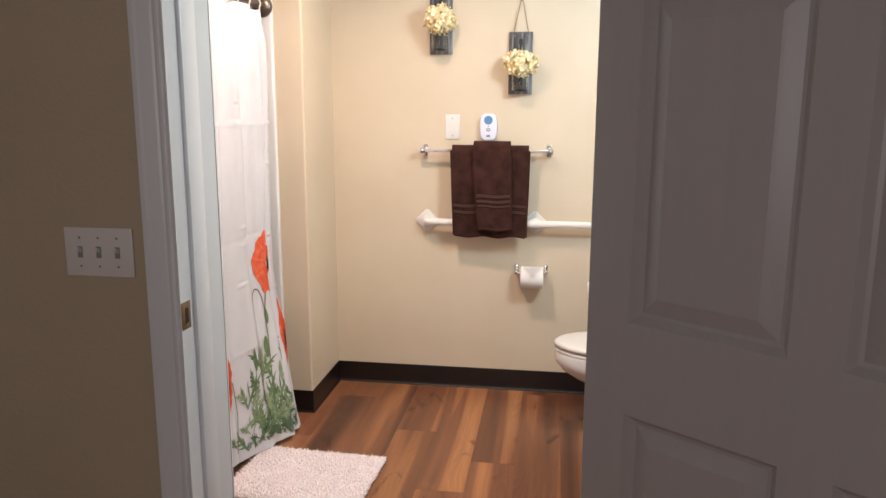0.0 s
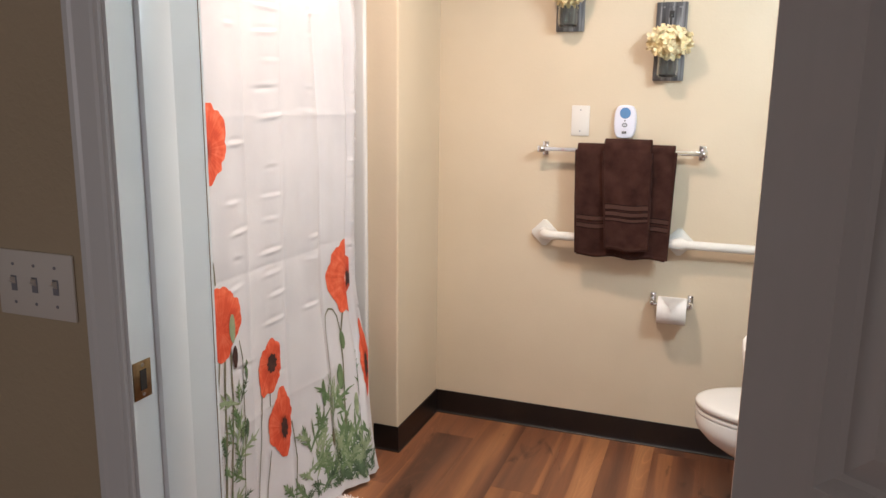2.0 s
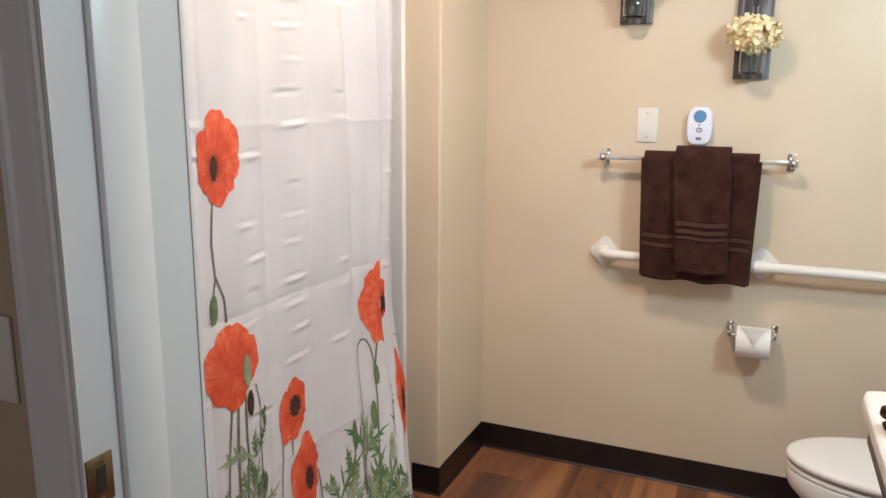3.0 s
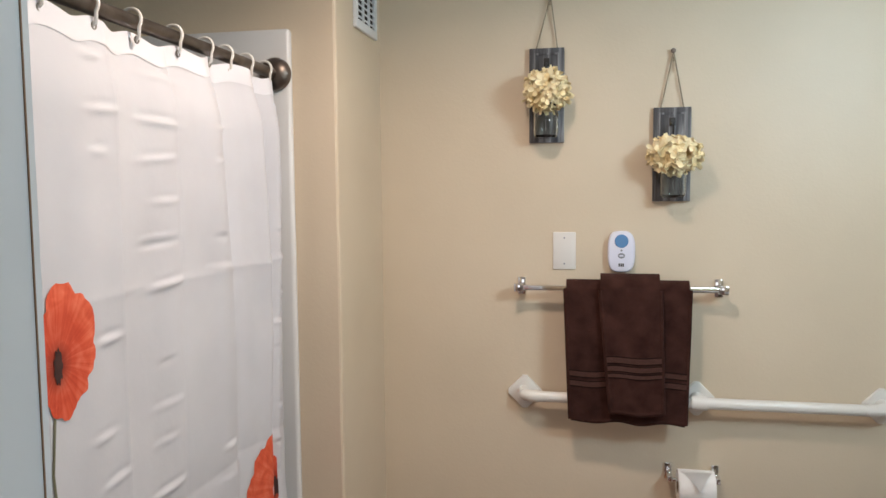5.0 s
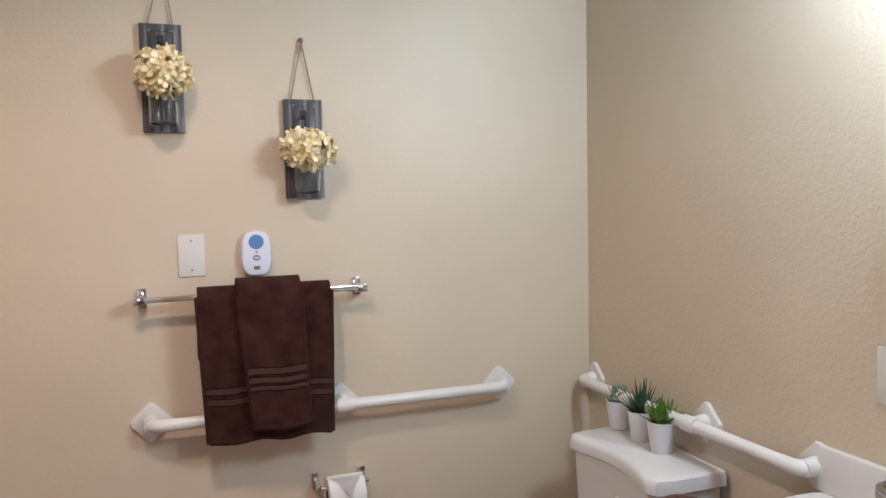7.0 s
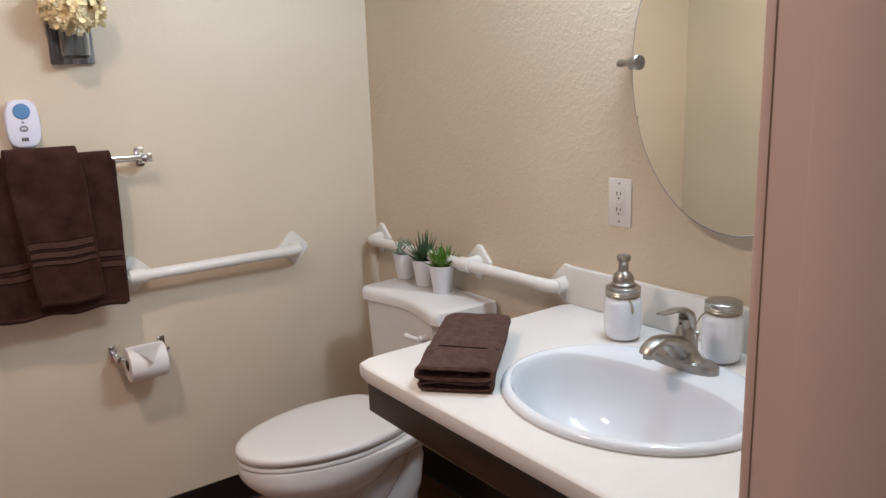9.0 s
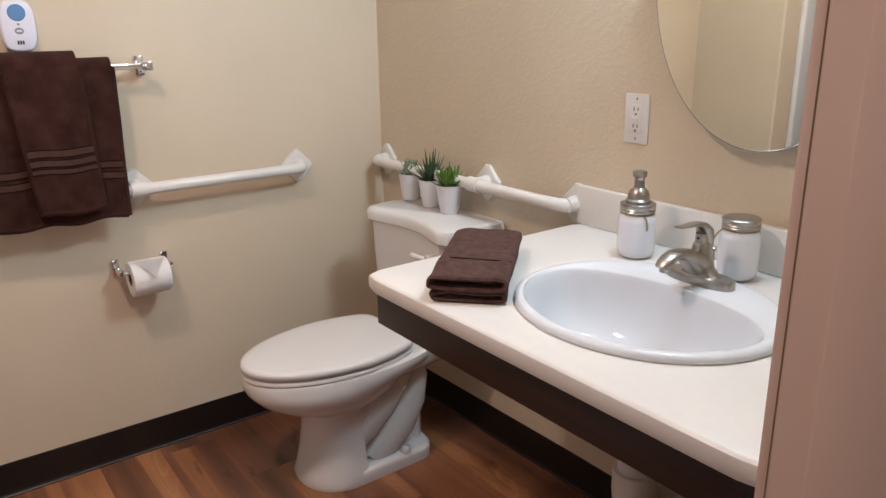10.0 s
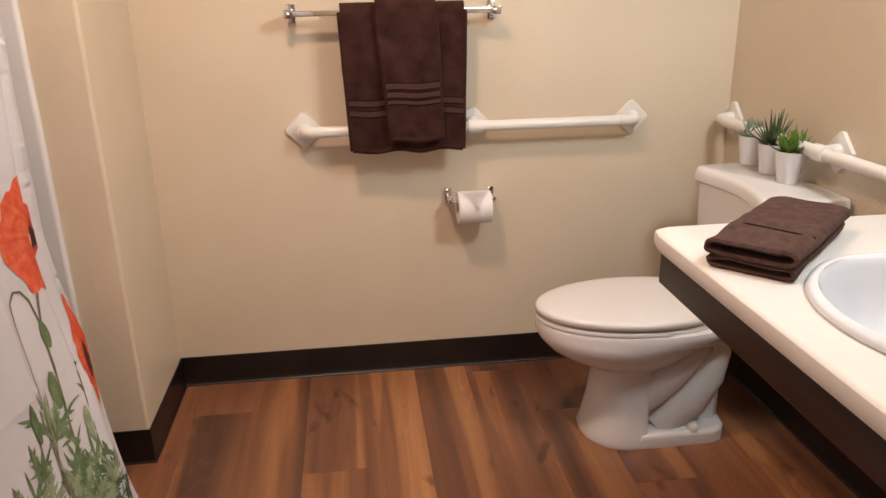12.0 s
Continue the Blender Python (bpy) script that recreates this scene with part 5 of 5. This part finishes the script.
# tap
tap = thing("faucet", "brushed nickel single-lever faucet on the basin deck", "faucet", (1.262, 2.399, CT + 0.0120))


def deck_ring(hy, hx, z):
    return [(hx * math.copysign(abs(math.cos(a)) ** 0.85, math.cos(a)), hy * math.copysign(abs(math.sin(a)) ** 0.75, math.sin(a)), z) for a in (2 * math.pi * k / 40 for k in range(40))]


part("base_plate", loft([deck_ring(0.075, 0.0275, -0.003), deck_ring(0.076, 0.0285, 0.0), deck_ring(0.076, 0.0285, 0.017), deck_ring(0.0745, 0.027, 0.0205), deck_ring(0.066, 0.021, 0.0215)]), NICKEL, tap, angle=35)
part("body", loft([[(x0 + hx * math.cos(a), hy * math.sin(a), z) for a in (2 * math.pi * k / 32 for k in range(32))] for x0, hx, hy, z in
                   [(0.0, 0.026, 0.050, 0.019), (-0.001, 0.025, 0.037, 0.027), (-0.002, 0.024, 0.028, 0.038), (-0.003, 0.021, 0.0225, 0.056), (-0.003, 0.0185, 0.019, 0.074), (-0.003, 0.0175, 0.018, 0.083), (-0.003, 0.0155, 0.016, 0.086)]]), NICKEL, tap, angle=50)
part("spout", loft([[(x + lean * h * math.cos(a), w * math.copysign(abs(math.sin(a)) ** 0.8, math.sin(a)), z + h * math.copysign(abs(math.cos(a)) ** 0.8, math.cos(a))) for a in (2 * math.pi * k / 24 for k in range(24))] for x, z, w, h, lean in
                    [(0.0, 0.034, 0.027, 0.020, 0.0), (-0.018, 0.045, 0.0245, 0.0215, 0.5), (-0.040, 0.0585, 0.0215, 0.0185, 0.4), (-0.064, 0.0715, 0.019, 0.0125, 0.15), (-0.088, 0.0775, 0.018, 0.0082, -0.15), (-0.108, 0.0725, 0.0172, 0.0078, -0.6), (-0.121, 0.064, 0.0162, 0.0075, -1.1), (-0.126, 0.057, 0.0150, 0.0055, -1.6)]]), NICKEL, tap, angle=60)
part("aerator", lathe([(0.0105, 0), (0.0105, 0.012), (0, 0.012)], 20, at=(-0.117, 0, 0.048)), NICKEL, tap)
part("lever", loft([[(x + lean * h * math.cos(a), w * math.sin(a), z + h * math.cos(a)) for a in (2 * math.pi * k / 20 for k in range(20))] for x, z, w, h, lean in
                    [(0.008, 0.078, 0.0175, 0.010, 1.0), (0.007, 0.092, 0.0185, 0.012, 1.0), (0.003, 0.106, 0.0185, 0.0125, 0.8), (-0.007, 0.1185, 0.017, 0.0095, 0.4), (-0.022, 0.126, 0.0140, 0.006, 0.15), (-0.042, 0.129, 0.012, 0.0040, 0), (-0.062, 0.129, 0.011, 0.0032, 0), (-0.082, 0.1305, 0.010, 0.0028, 0), (-0.090, 0.132, 0.0065, 0.002, 0)]]), NICKEL, tap, angle=60)
part("neck", tube([(-0.005, 0, 0.084), (-0.006, 0, 0.106)], [0.0135, 0.0125], 20), NICKEL, tap)
part("set_screw_cap", moved(lathe([(0, 0.0012), (0.0032, 0.0008), (0.0036, 0)], 12), Matrix.Translation((-0.0175, 0, 0.097)) @ FACE_WEST), DARK, tap)
part("lift_rod", tube([(0.04, 0, 0.015), (0.04, 0, 0.062)], 0.0022, 8), NICKEL, tap)
part("lift_knob", lathe([(0, 0.058), (0.005, 0.060), (0.0055, 0.066), (0, 0.071)], 12, at=(0.04, 0, 0)), NICKEL, tap)

# jars
JAR = [(0, 0.0), (0.024, 0.0), (0.030, 0.002), (0.0345, 0.008), (0.037, 0.020), (0.0378, 0.05), (0.0375, 0.080), (0.0355, 0.090), (0.0305, 0.097), (0.030, 0.106), (0, 0.106)]


def jar_body(ob, wide, tall):
    ob.scale = (wide, wide, tall)
    part("jar", lathe(JAR, 36), WHITE_FILL, ob, "white filled glass jar")
    part("neck_glass", lathe([(0.0303, 0.094), (0.0316, 0.096), (0.0316, 0.101), (0.0303, 0.103)], 30), CARD, ob)
    part("lid_band", lathe([(0.0345, 0.100), (0.0352, 0.1015), (0.0338, 0.104), (0.0352, 0.1065), (0.0338, 0.109), (0.0350, 0.112), (0.0348, 0.117), (0.032, 0.119), (0, 0.1195)], 36), NICKEL, ob)
    part("twine_wrap", tube([Vector((0.0328 * math.cos(a), 0.0328 * math.sin(a), 0.0975)) for a in (2 * math.pi * k / 30 for k in range(30))], 0.0018, 6, closed=True), TWINE, ob)


pump = thing("soap_dispenser", "white jar soap dispenser with brushed nickel pump", "soap dispenser", (1.336, 2.624, CT + 0.001))
jar_body(pump, 1.15, 1.06)
part("pump_collar", lathe([(0.024, 0.119), (0.0245, 0.124), (0.021, 0.128), (0.0215, 0.136), (0.018, 0.145), (0.0105, 0.152), (0.0095, 0.176), (0, 0.176)], 28), NICKEL, pump)
part("pump_head", lathe([(0.0095, 0.172), (0.0135, 0.175), (0.0142, 0.183), (0.0125, 0.187), (0, 0.188)], 24), NICKEL, pump)
part("nozzle", tube([(0, 0, 0.181), (-0.020, -0.018, 0.181), (-0.029, -0.026, 0.177)], [0.0062, 0.0052, 0.0042], 10), NICKEL, pump)
part("twine_bow", tube([(-0.018, -0.029, 0.097), (-0.016, -0.036, 0.088), (-0.017, -0.038, 0.072), (-0.014, -0.037, 0.066), (-0.012, -0.036, 0.075), (-0.014, -0.034, 0.09)], 0.0014, 6), TWINE, pump)
lidded = thing("lidded_jar", "white glass jar with nickel lid and twine bow", "jar", (1.377, 2.390, CT + 0.001))
jar_body(lidded, 1.10, 1.10)
part("twine_bow", tube([(-0.028, 0.020, 0.097), (-0.034, 0.026, 0.090), (-0.037, 0.031, 0.076), (-0.035, 0.034, 0.072), (-0.032, 0.030, 0.084), (-0.030, 0.022, 0.095)], 0.0014, 6), TWINE, lidded)

# folded towel on the counter
folded = thing("folded_hand_towel", "dark brown hand towel folded in layers on the counter", "towel", (0.968, 2.745, CT + 0.001), turn=43)
L0, W0 = 0.178, 0.076


def fold_tube(z, h, w, wall, l0, l1, seed):
    """A flattened roll of cloth, open at its ends."""
    def ring(x, shrink):
        out = []
        for k in range(32):
            a = 2 * math.pi * k / 32
            c, s = math.cos(a), math.sin(a)
            y = (w - shrink) * math.copysign(abs(c) ** 0.35, c)
            zz = z + h / 2 + max(h / 2 - shrink, 0.0006) * math.copysign(abs(s) ** 0.7, s)
            sag = 0.0065 * noise.noise((x * 16, y * 22, seed)) if s > 0 else 0.0
            out.append(Vector((x + 0.003 * noise.noise((y * 25, seed, 4)), y + 0.004 * noise.noise((x * 11, seed, zz * 60)), zz + sag)))
        return out
    xs = [l0 + (l1 - l0) * k / 24 for k in range(25)]
    outer = [ring(x, 0.0) for x in xs]
    inner = [ring(x, wall) for x in xs]
    lip0, lip1 = [p + Vector((-0.0035, 0, 0)) for p in ring(l0, wall * 0.5)], [p + Vector((0.0035, 0, 0)) for p in ring(l1, wall * 0.5)]
    loops = outer + [lip1] + inner[::-1] + [lip0] + [outer[0]]
    return loft(loops, cap=False)


for k, (z, h, w, l0, l1) in enumerate([(0.0, 0.024, W0, -L0 + 0.004, L0 - 0.01), (0.0235, 0.030, W0 + 0.004, -L0, L0)]):
    part("fold", fold_tube(z, h, w, 0.0085, l0, l1, k + 1), TERRY_LIT, folded, angle=70)
    part("inner_fold", fold_tube(z + 0.0085, h - 0.017, w - 0.0095, 0.003, l0 + 0.006, l1 - 0.006, k + 7), TERRY_LIT, folded, angle=70)
part("woven_groove", tube([(-0.062 + 0.004 * math.sin(y * 30), y, 0.0530 - 0.003 * abs(y / W0) ** 6) for y in (-W0 + 2 * W0 * k / 24 for k in range(25))], 0.0026, 8), SEAM_SHADE, folded, "woven seam with its shade painted dark")

# ---------------------------------------------------------------- mirror
glass_mirror = thing("mirror", "frameless oval pivot mirror on nickel brackets", "mirror", (RIGHT, 2.415, 1.452))
oval = [(0.272 * math.cos(2 * math.pi * k / 96), 0.366 * math.sin(2 * math.pi * k / 96)) for k in range(96)]
tilt = Matrix.Translation((-0.034, 0, 0)) @ pose(0, 0, 0, 0, 0, 0)
part("mirror_glass", moved(prism(oval, 0, 0.006, 0.002, 1), tilt @ Matrix(((0, 0, -1, 0), (1, 0, 0, 0), (0, 1, 0, 0), (0, 0, 0, 1)))), MIRROR, glass_mirror, smooth=False)
part("mirror_rim", tube([Vector((-0.0362, y * 1.002, z * 1.002)) for y, z in oval], 0.0019, 6, closed=True), GREY, glass_mirror, "dark polished glass edge")
part("mirror_back", moved(prism([(y * 0.985, z * 0.985) for y, z in oval], -0.003, -0.0006), tilt @ Matrix(((0, 0, -1, 0), (1, 0, 0, 0), (0, 1, 0, 0), (0, 0, 0, 1)))), GREY, glass_mirror, smooth=False)
for s in (-1, 1):
    b = part("bracket", moved(lathe([(0, 0), (0.016, 0), (0.016, 0.004), (0.009, 0.008), (0.007, 0.028), (0.007, 0.046), (0, 0.046)], 20), Matrix.Translation((0, s * 0.302, 0.004)) @ FACE_WEST), NICKEL, glass_mirror)
    part("pivot_knob", moved(lathe([(0, -0.010), (0.008, -0.008), (0.010, 0), (0.008, 0.010), (0.008, 0.024), (0.0165, 0.044), (0.018, 0.050), (0.016, 0.053), (0, 0.054)], 20), Matrix.Translation((-0.042, s * 0.302, 0.004)) @ pose(0, 0, 0, 90 * s, 0, 0)), NICKEL, b)

# ---------------------------------------------------------------- plants on the tank
def pot(ob, s):
    part("pot", lathe([(0, 0), (0.025, 0), (0.0262, 0.002), (0.0372, 0.080), (0.0378, 0.082), (0.0355, 0.082), (0.0348, 0.079), (0.034, 0.071), (0, 0.071)], 32, sx=s, sy=s), POT, ob, "small white tapered pot")
    part("soil", lathe([(0.0343, 0.072), (0.02, 0.0755), (0, 0.077)], 24, sx=s, sy=s), SOIL, ob)


def blade(bm, base, direction, length, width, thick, curve):
    d = Vector(direction).normalized()
    side = d.cross(Vector((0, 0, 1)))
    side = side.normalized() if side.length > 1e-3 else Vector((1, 0, 0))
    nrm = side.cross(d).normalized()
    secs = []
    for i in range(6):
        f = i / 5
        c = Vector(base) + d * length * f + Vector((0, 0, 1)) * curve * length * f * f
        w = width * (1 - f) ** 0.7 * (0.75 + 0.5 * math.sin(math.pi * min(1, f + 0.25))) + 0.0004
        h = thick * (1 - 0.85 * f) + 0.0003
        secs.append([c + side * w * math.cos(a) + nrm * h * math.sin(a) for a in (0, 1.05, 2.1, 3.14, 4.19, 5.24)])
    loft(secs, bm)


def plant(name, label, at, s, style, seed):
    ob = thing(name, label, "potted plant", at, group="succulents on the toilet tank")
    pot(ob, 1.0)
    ob.scale = (s, s, s)
    r = random.Random(seed)
    bm = bmesh.new()
    if style == 0:
        for k in range(90):
            a, el = k * 2.4, r.uniform(0.2, 1.35)
            base = Vector((r.uniform(-0.016, 0.016), r.uniform(-0.016, 0.016), 0.074))
            blade(bm, base + Vector((0, 0, r.uniform(0, 0.016))), (math.cos(a) * math.cos(el), math.sin(a) * math.cos(el), math.sin(el)), r.uniform(0.022, 0.040), 0.0068, 0.0026, 0.3)
    elif style == 1:
        for k in range(24):
            a, el = k * 2.4, 0.42 + 1.08 * (k / 23) + r.uniform(-0.06, 0.06)
            blade(bm, (0.006 * math.cos(a), 0.006 * math.sin(a), 0.073), (math.cos(a) * math.cos(el), math.sin(a) * math.cos(el), math.sin(el)), r.uniform(0.060, 0.092), 0.0078, 0.003, 0.12)
    else:
        for k in range(90):
            a, el = k * 2.4, r.uniform(0.15, 1.3)
            hub = Vector((r.uniform(-0.02, 0.02), r.uniform(-0.02, 0.02), 0.075 + r.uniform(0, 0.014)))
            blade(bm, hub, (math.cos(a) * math.cos(el), math.sin(a) * math.cos(el), math.sin(el)), r.uniform(0.030, 0.052), 0.0062, 0.0026, 0.25)
    part("leaves", bm, SUCCULENT[style], ob, angle=60)
    return ob


LID_TOP = 0.7725
plant("succulent", "pale grey-green succulent in a small white pot", (1.394, 3.632, LID_TOP), 1.08, 0, 1)
plant("succulent", "dark green spiky aloe in a small white pot", (1.388, 3.506, LID_TOP), 1.08, 1, 2)
plant("succulent", "bright green succulent in a small white pot", (1.378, 3.394, LID_TOP), 1.10, 2, 3)

# ---------------------------------------------------------------- lamps of the place
vanity_light = thing("vanity_light", "three-globe vanity light above the mirror", "light fixture", (RIGHT, 2.44, 2.10))
part("backplate", box(-0.02, 0, -0.30, 0.30, -0.05, 0.05, 0.004), NICKEL, vanity_light)
for k in (-1, 0, 1):
    arm = part("arm", tube([(-0.02, 0.20 * k, 0.0), (-0.10, 0.20 * k, 0.02), (-0.123, 0.20 * k, 0.0)], 0.008, 10), NICKEL, vanity_light)
ceiling_light = thing("ceiling_light", "round ceiling light with a metal base", "light fixture", (0.0, 2.83, TOP))
part("base", lathe([(0, 0), (0.13, 0), (0.13, -0.02), (0.10, -0.028), (0, -0.028)], 36), TRIM, ceiling_light)

# ---------------------------------------------------------------- floor planks
PLANK_W, PLANK_L, GAP = 0.1845, 1.22, 0.00015
ENDS = {0: 3.2, 1: 3.688, 2: 2.95, 3: 3.325, 4: 2.80, 5: 3.06, 6: 2.62, 7: 3.551, 8: 3.145}  # where the planks of a column meet


def plank_mesh(w, l):
    bm = box(-w / 2 + GAP, w / 2 - GAP, -l / 2 + GAP, l / 2 - GAP, -0.006, 0.0)
    top = [f for f in bm.faces if f.normal.z > 0.9 or sum(v.co.z for v in f.verts) > -0.001]
    bmesh.ops.bevel(bm, geom=list({e for f in top for e in f.edges}), offset=0.0003, segments=1, affect="EDGES")
    return mesh_of("plank", bm, PLANK)


shared = {}
rng = random.Random(12)
column = 0
x = -0.027 - 3 * PLANK_W
while x < RIGHT:
    w = min(PLANK_W, RIGHT - x)
    y = 1.05 - rng.uniform(0.05, 1.15)
    if column in ENDS:
        y = ENDS[column] - 3 * PLANK_L
    while y < BACK:
        y0, y1 = max(y, 0.2), min(y + PLANK_L, BACK)
        if y1 - y0 > 0.02:
            key = (round(w, 3), round(y1 - y0, 3))
            if key not in shared:
                shared[key] = plank_mesh(w, y1 - y0)
            ob = new("plank", shared[key])
            ob.location = (x + w / 2, (y0 + y1) / 2, 0)
            ob.parent = floor
        y += PLANK_L
    x += PLANK_W
    column += 1
rest = bmesh.new()
box(-1.6, 2.1, -1.78, 0.2, -0.006, -0.001, bm=rest)
tagged(part("hall_planks", rest, PLANK, floor, smooth=False), kind="stuff")
